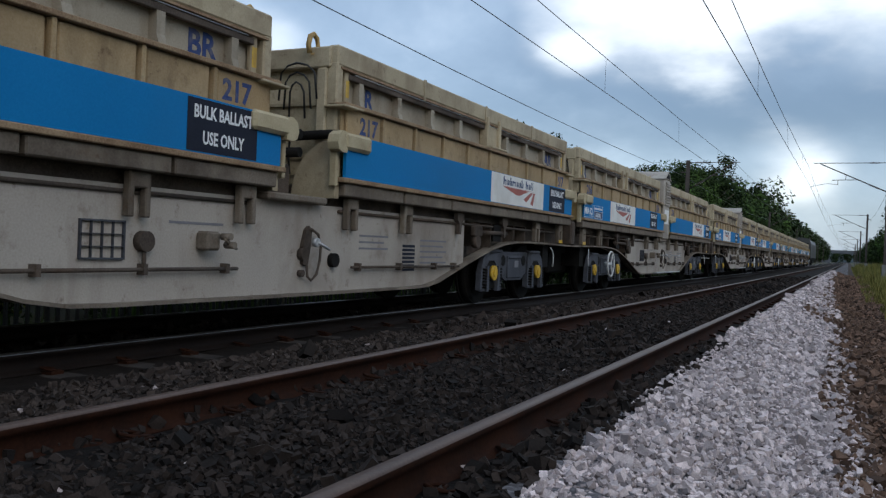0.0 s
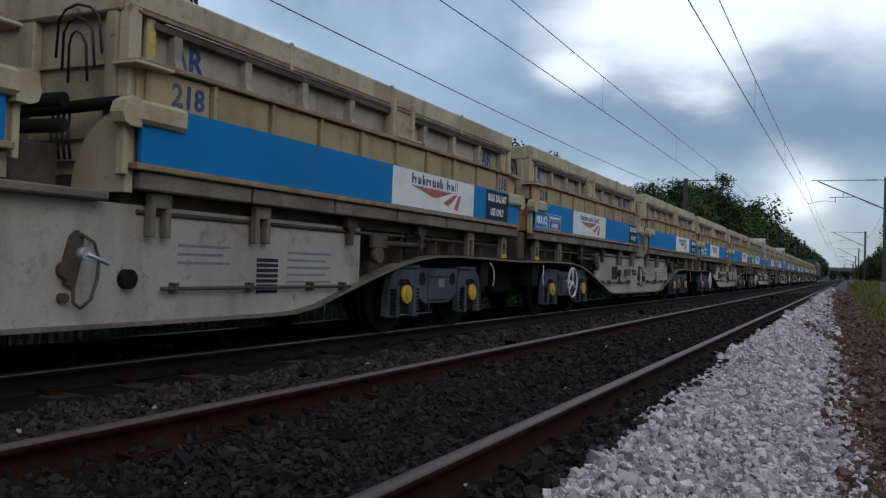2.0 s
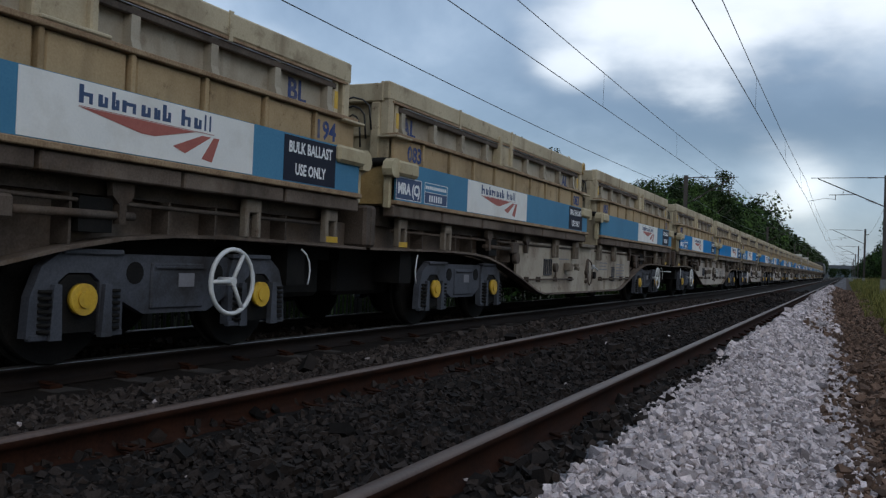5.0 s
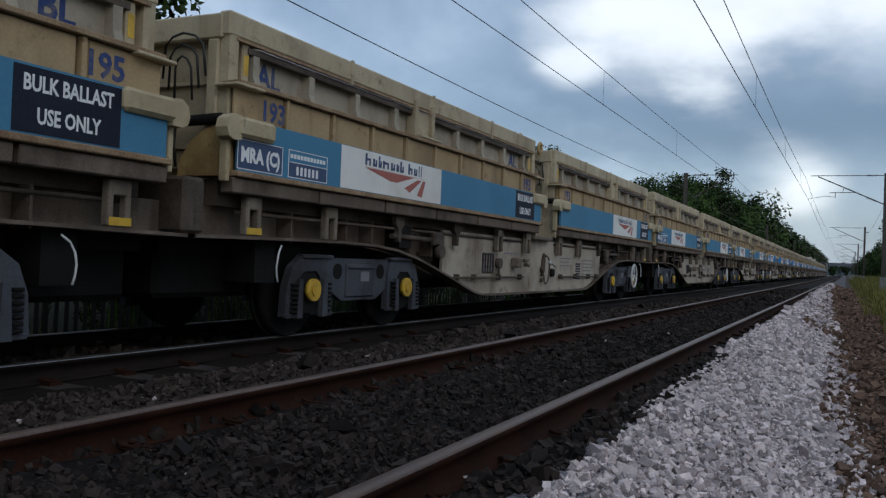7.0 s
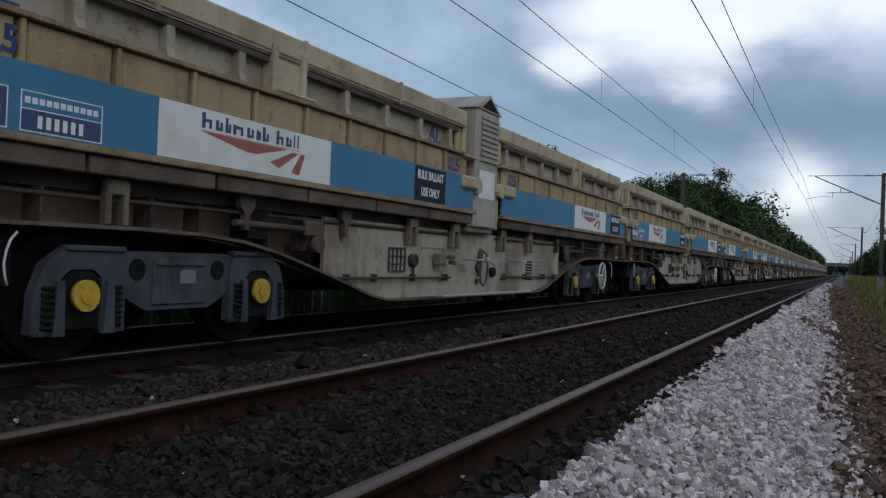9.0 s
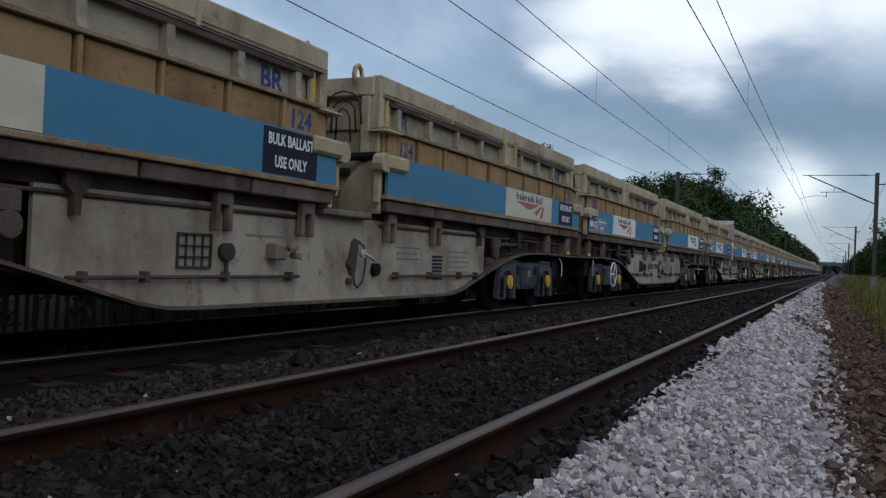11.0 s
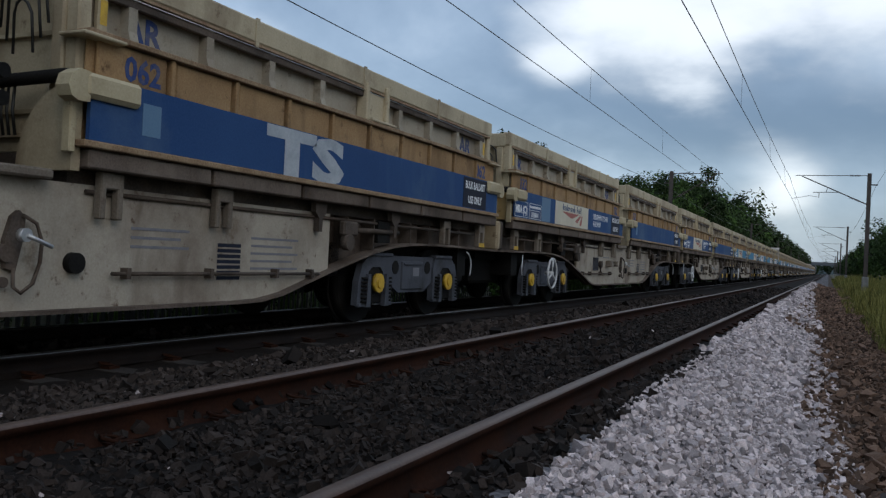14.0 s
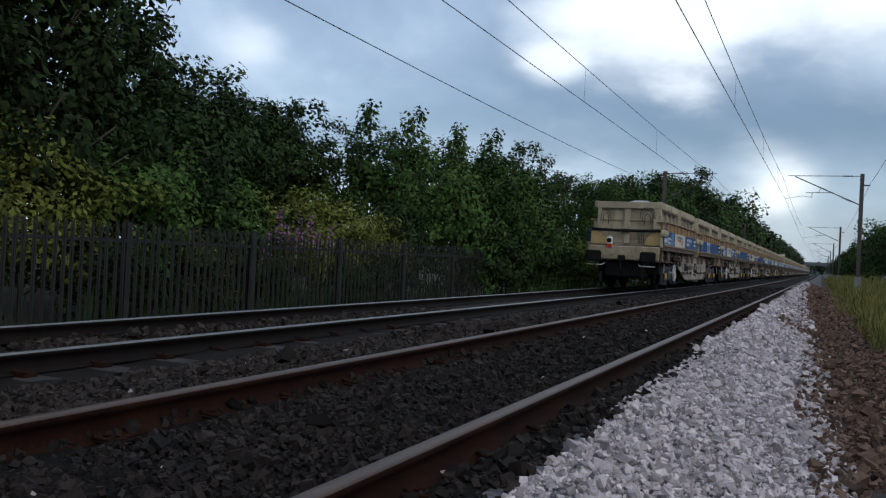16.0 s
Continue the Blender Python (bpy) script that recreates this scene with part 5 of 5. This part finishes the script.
# front row behind the fence: pale shrubs, with darker ones between
for kind, x, y, s, sz in (
        (SHRUB_L, -11.2, 7.6, 0.80, 1.05), (SHRUB_L, -11.5, 9.6, 0.95, 1.10), (SHRUB_M, -10.9, 5.6, 0.8, 1.0), (SHRUB_M, -11.4, 11.6, 0.85, 1.1), (SHRUB_L, -11.0, 12.9, 0.62, 0.9),
        (SHRUB_D, -12.0, 13.6, 1.05, 1.0), (SHRUB_M, -11.6, 14.9, 0.85, 1.05), (SHRUB_L, -11.3, 16.8, 0.85, 1.05), (SHRUB_L, -11.6, 18.6, 0.95, 1.0), (SHRUB_L, -11.1, 20.2, 0.75, 1.05),
        (SHRUB_D, -11.0, 21.6, 0.8, 1.1), (SHRUB_D, -10.3, 10.2, 0.55, 0.9), (SHRUB_D, -10.4, 14.2, 0.5, 0.9), (SHRUB_M, -10.2, 17.5, 0.5, 0.8), (SHRUB_D, -10.3, 7.2, 0.55, 0.9),
        (SHRUB_D, -13.2, 10.4, 1.3, 1.25), (SHRUB_D, -13.0, 7.2, 1.2, 1.2), (SHRUB_D, -13.4, 14.6, 1.2, 1.15), (SHRUB_D, -10.4, 12.2, 0.55, 0.8), (SHRUB_D, -10.4, 19.4, 0.6, 0.8), (SHRUB_D, -10.3, 4.6, 0.6, 0.9), (SHRUB_D, -10.5, 2.6, 0.8, 1.0)):
    grow(kind, x, y, s, sz, rv.uniform(0, 360))
# the large bush that stands before the fence's end
for kind, x, y, s, sz in ((SHRUB_M, -10.2, 23.6, 1.05, 1.3), (SHRUB_M, -9.8, 25.6, 1.0, 1.25), (SHRUB_D, -9.3, 24.4, 0.75, 1.0), (SHRUB_D, -9.2, 26.8, 0.8, 1.0), (SHRUB_M, -10.2, 28.2, 1.15, 1.2),
                          (SHRUB_D, -9.4, 29.5, 0.85, 1.0), (SHRUB_M, -9.9, 31.5, 1.0, 1.05), (SHRUB_L, -9.5, 34.0, 0.9, 0.9), (SHRUB_M, -9.8, 37.0, 1.0, 0.95), (SHRUB_D, -9.7, 40.5, 1.05, 0.95),
                          (SHRUB_M, -9.8, 44.5, 1.1, 1.0), (SHRUB_D, -9.9, 49.0, 1.1, 1.0), (SHRUB_M, -9.9, 54.0, 1.2, 1.0)):
    grow(kind, x, y, s, sz, rv.uniform(0, 360))
# tall trees behind
for kind, x, y, s, sz in ((TREE_D, -16.8, 12.4, 1.22, 1.12), (TREE_D, -17.4, 16.8, 0.96, 1.02), (TREE_D, -17.2, 19.6, 0.82, 1.0), (TREE_D, -17.0, 23.0, 0.76, 1.0), (TREE_D, -16.2, 13.0, 0.98, 1.1), (TREE_D, -15.2, 9.2, 1.1, 1.2), (TREE_D, -15.6, 20.4, 0.72, 1.0), (TREE_D, -15.2, 17.8, 0.66, 1.05), (TREE_D, -15.8, 22.2, 0.72, 1.0),
                          (TREE_M, -14.6, 22.6, 0.62, 0.95), (TREE_D, -17.5, 24.5, 0.62, 1.0), (TREE_M, -14.5, 26.2, 0.74, 1.0), (TREE_M, -14.0, 29.2, 0.76, 1.0), (TREE_M, -13.2, 31.8, 0.76, 1.02), (TREE_M, -13.6, 35.2, 0.78, 0.95),
                          (TREE_D, -14.4, 38.8, 0.86, 1.0), (TREE_M, -13.8, 42.8, 0.80, 1.0), (TREE_D, -14.6, 47.0, 0.82, 1.0), (TREE_M, -13.6, 52.5, 0.9, 1.0), (TREE_D, -22.0, 22.0, 0.8, 1.0), (TREE_D, -13.5, 5.5, 1.1, 1.2),
                          # unseen from here on: added to carry on the row and block sky light
                          (FAR_S, -16.0, 3.0, 1.3, 1.2), (FAR_S, -14.0, -1.0, 1.2, 1.2), (FAR_S, -14.0, -6.0, 1.2, 1.2), (FAR_S, -14.0, -12.0, 1.3, 1.2), (FAR_S, -14.0, -19.0, 1.3, 1.2)):
    grow(kind, x, y, s, sz, rv.uniform(0, 360))
for x, y, s in ((-14.4, 27.6, 1.05), (-13.6, 30.8, 1.1), (-12.2, 24.8, 1.15), (-12.0, 28.0, 1.15), (-11.6, 30.4, 1.2), (-12.4, 33.2, 0.8), (-12.2, 36.5, 0.8), (-14.0, 25.0, 1.2), (-13.0, 40.0, 0.9)):
    grow(SPRIG, x, y, s, 1.2, rv.uniform(0, 360), 1.6)
# the tree line into the distance on both sides
y = 57.0
while y < 560:
    hl = 7.2 + min(5.0, (y - 55) * 0.11)
    step = 4.2 + y * 0.016
    s = hl / 8.0 * rv.uniform(0.85, 1.12)
    grow(rv.choice((TREE_M, TREE_D)) if y < 112 else rv.choice((FAR_M, FAR_D)) if y < 190 else FAR_S, -13.2 - rv.uniform(0, 2.5) - max(0, s - 1) * 2, y, s, 1.0, rv.uniform(0, 360), -0.3)
    if y < 260:
        grow(rv.choice((FAR_M, FAR_D, FAR_D)) if y < 110 else FAR_S, -10.6 - rv.uniform(0, 0.8), y + 2, 0.45 * rv.uniform(0.85, 1.2), 0.95, rv.uniform(0, 360), -0.4)
    y += step
y = 36.0
while y < 560:
    step = 6.0 + y * 0.02
    s = (0.60 + min(0.3, y * 0.002)) * rv.uniform(0.8, 1.2)
    grow(rv.choice((TREE_M, TREE_D)) if y < 75 else rv.choice((FAR_M, FAR_D, FAR_M)) if y < 170 else FAR_S, 5.0 + rv.uniform(0, 1.4) + max(0, s - 0.6) * 4, y, s, 1.0, rv.uniform(0, 360), -0.4)
    y += step
for x, y in [(-46 + 7.5 * k, 640 + 12 * (k % 3)) for k in range(13)]:
    grow(FAR_S, x, y, 1.25, 1.0, rv.uniform(0, 360), -1)
# unseen trees right of and behind the camera, added to block low light
for x, y, s in ((9.5, 18, 0.6), (11, 7, 0.7), (5.2, 24, 0.42), (6.0, 29, 0.5), (9, 12, 0.8), (10, 2, 0.9), (9, -8, 1.0), (9, -18, 1.0), (4.2, 47, 0.3)):
    grow(FAR_M, x, y, s, 1.0, rv.uniform(0, 360), -0.3)
for base in (SHRUB_L, SHRUB_M, SHRUB_D, TREE_M, TREE_D, FAR_M, FAR_D, FAR_S, SPRIG):
    base.matrix_basis = pose(-26 - 6 * rv.random(), -30 - 10 * rv.random(), 0)


def blades(name, material, label, boxes, seed):
    """Grass: bent narrow blades in one mesh. boxes: x0, x1, y0, y1, blades a square metre, height."""
    rng = np.random.default_rng(seed)
    V, F, base = [], [], 0
    for x0, x1, y0, y1, dens, h in boxes:
        n = int((x1 - x0) * (y1 - y0) * dens)
        X, Y = rng.uniform(x0, x1, n), rng.uniform(y0, y1, n)
        for i in range(n):
            if noise.noise((X[i] * 0.9, Y[i] * 0.5, seed)) < -0.15:
                continue
            z = ground_z(X[i], Y[i]) - 0.02
            a, l, hh = rng.uniform(0, 6.28), rng.uniform(0.1, 0.5), h * rng.uniform(0.5, 1.3)
            dx, dy, w = math.cos(a), math.sin(a), 0.006 + 0.008 * hh
            sx, sy = -dy * w, dx * w
            p = (X[i], Y[i], z)
            V += [(p[0] - sx, p[1] - sy, z), (p[0] + sx, p[1] + sy, z), (p[0] + dx * l * hh * 0.4 + sx, p[1] + dy * l * hh * 0.4 + sy, z + hh * 0.6),
                  (p[0] + dx * l * hh * 0.4 - sx, p[1] + dy * l * hh * 0.4 - sy, z + hh * 0.6), (p[0] + dx * l * hh, p[1] + dy * l * hh, z + hh)]
            F += [(base, base + 1, base + 2), (base, base + 2, base + 3), (base + 3, base + 2, base + 4)]
            base += 5
    me = bpy.data.meshes.new(name)
    me.from_pydata(V, [], F)
    me.materials.append(material)
    return tagged(new(name, me), label, "grass", kind="stuff")


blades("verge_grass", M_GRASS, "yellow-green rough grass on the verge", [(0.72, 1.1, 8, 40, 160, 0.18), (0.85, 3.6, 9, 30, 160, 0.38), (0.5, 0.95, 26, 75, 110, 0.2), (0.45, 1.0, 75, 170, 40, 0.35), (0.95, 4.5, 30, 75, 75, 0.5), (1.0, 5.0, 75, 160, 16, 0.8)], 8)
blades("fence_weeds", M_LEAF, "tall green weeds along the palisade fence", [(-9.1, -8.5, 4, 24, 30, 0.22), (-10.4, -9.7, 3, 24, 60, 0.8), (-9.3, -7.8, 24, 60, 40, 0.7)], 9)


def willowherb(x, y, h):
    w = empty("flowering_weed", (x, y, ground_z(x, y)), "tall pink-flowered weed behind the palisade fence", "weed", "flowering weeds")
    part("stalk", lambda bm: tube(bm, [(0, 0, 0), (0.02, 0.01, h * 0.6), (0, 0, h)], 0.012, 5, 0.004), M_LEAF, w, key=("stalk", h))
    rng = random.Random(int(h * 1000))

    def petals(bm):
        for k in range(70):
            z = h * rng.uniform(0.72, 1.0)
            r = 0.07 * (1.15 - z / h) / 0.4 + 0.012
            a = rng.uniform(0, 6.28)
            p = Vector((math.cos(a) * r, math.sin(a) * r, z))
            d = Vector((rng.uniform(-1, 1), rng.uniform(-1, 1), rng.uniform(-1, 1))) * 0.024
            e = Vector((rng.uniform(-1, 1), rng.uniform(-1, 1), rng.uniform(-1, 1))) * 0.024
            bm.faces.new([bm.verts.new(p - d), bm.verts.new(p + e), bm.verts.new(p + d), bm.verts.new(p - e)])
    part("flower_spike", petals, M_FLOWER, w, "pink flower spike", key=("petals", h))


for x, y, h in ((-9.55, 13.7, 2.25), (-9.6, 14.05, 2.0), (-9.5, 14.35, 2.15), (-9.55, 14.8, 2.2), (-9.6, 15.2, 1.9), (-9.5, 13.3, 1.8), (-9.55, 15.6, 2.05), (-9.6, 14.55, 1.85)):
    willowherb(x, y, h)


# palisade fence, one bay after another
def fence_bay(y0, k):
    b = empty("palisade_fence", (-9.2, y0, -0.82), "weathered grey steel palisade fence bay", "fence", "fence bays")
    part("fence_post", lambda bm: (box(bm, -0.055, -0.045, -0.05, 0.05, -0.3, 1.80), box(bm, 0.045, 0.055, -0.05, 0.05, -0.3, 1.80), box(bm, -0.045, 0.045, -0.005, 0.005, -0.3, 1.80)), M_FENCE, b, key="fpost")
    for z in (0.3, 1.5):
        part("fence_rail", lambda bm: box(bm, 0.056, 0.062, 0.0, 2.99, 0.0, 0.05), M_FENCE, b, key="frail", at=(0, 0, z))
    rng = random.Random(k)
    for i in range(19):
        def pale(bm):
            prism(bm, [(-0.034, 0.02), (0.034, 0.02), (0.034, 1.68), (0.022, 1.80), (0.0, 1.73), (-0.022, 1.80), (-0.034, 1.68)], 0.064, 0.067)
            box(bm, 0.066, 0.078, -0.008, 0.008, 0.02, 1.68)
        part("pale", pale, M_FENCE, b, key="pale", at=Matrix.Translation((0, 0.14 + 0.152 * i, rng.uniform(-0.012, 0.012))) @ pose(0, 0, 0, rng.uniform(-0.8, 0.8)))


for k in range(8):
    fence_bay(0.47 + 2.99 * k, k)


# ---- overhead line ----
def sag(a, b, drop, n=14):
    a, b = Vector(a), Vector(b)
    return [tuple(a.lerp(b, i / n) - Vector((0, 0, 4 * drop * (i / n) * (1 - i / n)))) for i in range(n + 1)]


SUPPORTS = (-6.0, 50.0, 106.0, 164.0, 222.0, 280.0, 340.0)


def line_wire(name, label, x, z, drop, r, stagger=0.0):
    w = None
    for k, (ya, yb) in enumerate(zip((-60.0,) + SUPPORTS, SUPPORTS + (420.0,))):
        sg = stagger * (1 if k % 2 else -1)
        def build(bm):
            tube(bm, sag((x - sg, ya, z), (x + sg, yb, z), drop), r, 6)
        w = tagged(part(name, build, M_WIRE), label, "overhead wire", group="overhead wires")


for x, cz, top, drop, sway in ((X_NEAR, 4.72, 5.85, 0.325, 0.144), (X_FAR, 4.95, 6.035, 0.195, 0.068)):
    line_wire("contact_wire", "taut copper contact wire over the track", x, cz, 0.0, 0.009, sway)
    line_wire("catenary_wire", "sagging catenary wire above the contact wire", x, top, drop, 0.009)
    for k, (ya, yb) in enumerate(zip((-60.0,) + SUPPORTS, SUPPORTS + (420.0,))):
        sg = sway if k % 2 else -sway
        for f in (0.12, 0.31, 0.5, 0.69, 0.88):
            y = ya + (yb - ya) * f
            z = top - 4 * drop * f * (1 - f)
            tagged(part("dropper", lambda bm: tube(bm, [(x + sg * (2 * f - 1), y, cz), (x, y, z)], 0.004, 5), M_WIRE), "thin dropper wire between catenary and contact wire", "dropper wire", group="droppers")
line_wire("feeder_wire", "dark feeder wire along the lineside masts", -8.75, 5.336, 0.347, 0.011)
line_wire("return_wire", "dark return wire on the mast's outer side", 2.1, 5.5, 0.3, 0.009)


def mast(x, y, side, xc, top, cz, wire):
    """H-section mast on a concrete stub, with its cantilever reaching over the track; side = -1: reaches towards -x."""
    g = ground_z(x, y)
    m = empty("overhead_line_mast", (x, y, 0), "dark steel overhead line mast on a concrete stub", "line mast", "overhead line masts")
    part("concrete_stub", lambda bm: box(bm, -0.16, 0.16, -0.16, 0.16, g - 0.3, g + 0.95, 0.02), M_CONC, m, "pale concrete stub")

    def column(bm):
        box(bm, -0.10, 0.10, -0.10, -0.085, g + 0.3, top + 0.12)
        box(bm, -0.10, 0.10, 0.085, 0.10, g + 0.3, top + 0.12)
        box(bm, -0.008, 0.008, -0.085, 0.085, g + 0.3, top + 0.12)
        box(bm, -0.10, 0.10, -0.09, 0.09, g + 0.955, g + 0.99)
    part("column", column, M_MAST, m)
    end = xc - x - side * 0.25
    d = side
    part("top_tie", lambda bm: tube(bm, [(d * 0.1, 0, top), (end + d * 0.25, 0, top)], 0.02, 8), M_MAST, m)
    part("strut", lambda bm: tube(bm, [(d * 0.1, 0, top - 1.5), (end - d * 0.1, 0, top - 0.04)], 0.03, 8), M_MAST, m)
    part("registration_tube", lambda bm: tube(bm, [(d * 1.45, 0, cz + 0.36), (d * 2.7, 0, cz + 0.34)], 0.018, 6), M_MAST, m)
    part("hanger", lambda bm: (tube(bm, [(d * 2.05, 0, cz + 0.36), (d * 2.0, 0, cz + 0.58)], 0.015, 6), tube(bm, [(d * 2.4, 0, cz + 0.34), (d * 2.4, 0, cz + 0.07)], 0.018, 6)), M_MAST, m)
    part("steady_arm", lambda bm: tube(bm, [(d * 2.4, 0, cz + 0.1), (d * 2.9, 0, cz + 0.16), (wire - x, 0, cz)], 0.013, 6), M_GALV, m)
    for zt, s0 in ((top, 0.35), (None, 0.35)):
        def ins(bm):
            n = 7
            for k in range(n):
                a = s0 + 0.07 * k
                if zt is None:
                    f = a / abs(end)
                    disc(bm, (d * (0.1 + a), 0, top - 1.5 + 1.46 * f), (d, 0, 1.46 / abs(end)), 0.055, 0.035, 12)
                else:
                    disc(bm, (d * (0.1 + a), 0, zt), (d, 0, 0), 0.05, 0.03, 12)
        part("insulator", ins, M_INSUL, m, "ribbed brown insulator")
    part("return_bracket", lambda bm: box(bm, *sorted((-d * 0.1, -d * 0.4)), -0.03, 0.03, 5.46, 5.52), M_MAST, m)


for k, y in enumerate(SUPPORTS):
    st = 1 if k % 2 else -1
    mast(1.75, y, -1, X_NEAR + 0.25, 5.97, 4.72, X_NEAR + 0.144 * st)
    mast(-8.45, y, 1, X_FAR + 0.3, 6.05, 4.95, X_FAR + 0.068 * st)


# ---- far ends: locomotive, bridge ----
def locomotive(y0):
    """Six-axle freight diesel ahead of the wagons; origin at its rear buffers."""
    lo = empty("locomotive", (X_FAR, y0, Z_FAR), "dark grey freight diesel locomotive with yellow ends, at the train's head", "locomotive")
    L = 21.0
    part("body_shell", lambda bm: prism(bm, [(-1.32, 1.2), (1.32, 1.2), (1.32, 3.05), (1.05, 3.6), (0.6, 3.85), (-0.6, 3.85), (-1.05, 3.6), (-1.32, 3.05)], 2.2, L - 2.2, "y"), M_LOCO, lo)
    for a, b in ((0.4, 2.2), (L - 2.2, L - 0.4)):
        c = part("cab", lambda bm: prism(bm, [(-1.32, 1.1), (1.32, 1.1), (1.32, 3.0), (1.1, 3.7), (-1.1, 3.7), (-1.32, 3.0)], a, b, "y"), M_LOCO, lo, "dark grey cab", key=("cab", a))
        part("warning_panel", lambda bm: box(bm, -1.2, 1.2, a - 0.006 if a < 5 else b, a if a < 5 else b + 0.006, 1.2, 2.2), M_LOCOY, c, "yellow end panel", key=("wpan", a))
        for sx in (-1, 1):
            part("cab_window", lambda bm: box(bm, sx * 0.62 - 0.45, sx * 0.62 + 0.45, a - 0.012 if a < 5 else b, a if a < 5 else b + 0.012, 2.3, 3.1), M_GLASS, c, key=("cwin", a, sx))
    part("solebar", lambda bm: box(bm, -1.3, 1.3, 0.3, L - 0.3, 0.9, 1.2), M_BLACK, lo)
    part("fuel_tank", lambda bm: box(bm, -1.2, 1.2, 8.2, 12.8, 0.35, 0.9, 0.08), M_BLACK, lo)
    for c in (4.3, L - 4.3):
        part("loco_bogie", lambda bm: (box(bm, 0.95, 1.15, c - 2.4, c + 2.4, 0.45, 0.85, 0.04), box(bm, -1.15, -0.95, c - 2.4, c + 2.4, 0.45, 0.85, 0.04)), M_BLACK, lo, key=("lbog", c))
        for k in (-1.8, 0, 1.8):
            part("wheelset", lambda bm: [disc(bm, (sx * 0.7, c + k, 0.53), (sx, 0, 0), 0.53, 0.12, 28) for sx in (-1, 1)], M_BLACK, lo, key=("lws", c, k))
    for sx in (-1, 1):
        part("buffer", lambda bm: (tube(bm, [(sx * 0.87, 0.3, 1.06), (sx * 0.87, 0.05, 1.06)], 0.11, 12), disc(bm, (sx * 0.87, 0.05, 1.06), (0, -1, 0), 0.24, 0.05, 18)), M_BLACK, lo, key=("lbuf", sx))
    return lo


LOCO_Y = wagon_y(-6) + 9.45
LOCO = locomotive(LOCO_Y)


def bridge(y):
    b = empty("road_bridge", (0, y, 0), "grey road overbridge crossing the line far off", "bridge")
    part("deck", lambda bm: box(bm, -40, 40, 0, 9, 5.6, 6.5, 0.1), M_BRIDGE, b)
    for k in (0.0, 8.75):
        part("parapet", lambda bm: box(bm, -40, 40, k, k + 0.25, 6.5, 7.6), M_BRIDGE, b, key=("para", k))
    for x0, x1 in ((-40, -10.5), (5.0, 40)):
        part("abutment", lambda bm: box(bm, x0, x1, 0.3, 8.6, -1, 5.6), M_BRIDGE, b, key=("abut", x0))


bridge(585.0)


def far_woods():
    """A low wooded ridge that closes the view along the line."""
    bm = bmesh.new()
    rows = []
    for i in range(161):
        x = -800 + 10 * i
        h = 8.5 + 3.5 * noise.noise((x * 0.012, 3, 0)) + 1.6 * noise.noise((x * 0.07, 5, 0)) + abs(x) * 0.012
        rows.append([bm.verts.new((x, 900 + 12 * noise.noise((x * 0.03, 1, 0)), -2)), bm.verts.new((x, 915, h * 0.7)), bm.verts.new((x, 940, h)), bm.verts.new((x, 1050, h * 0.8))])
    for A, B in zip(rows, rows[1:]):
        for k in range(3):
            bm.faces.new((A[k], B[k], B[k + 1], A[k + 1]))
    me = bpy.data.meshes.new("far_woods")
    bm.to_mesh(me); bm.free()
    me.materials.append(M_HILL)
    return tagged(new("far_woods", me), "hazy wooded ridge on the horizon", "woods", kind="stuff")


far_woods()


def motions():
    for w, y in WAGONS + [(LOCO, LOCO_Y)]:
        walk(w, [(t, pose(X_FAR, y + SPEED * t, Z_FAR)) for t in (0.0, 4.0, 8.0, 12.0, 16.0)])
    # the wheelsets of the wagons that pass roll along the rail
    turn = -math.degrees(SPEED / 0.455) / 30
    for w, y in WAGONS[:14]:
        for o in w.children_recursive:
            if o.name.startswith("wheelset"):
                p = o.location.copy()
                walk(o, [(k / 30, pose(p.x, p.y, p.z, turn * k)) for k in range(481)])


motions()
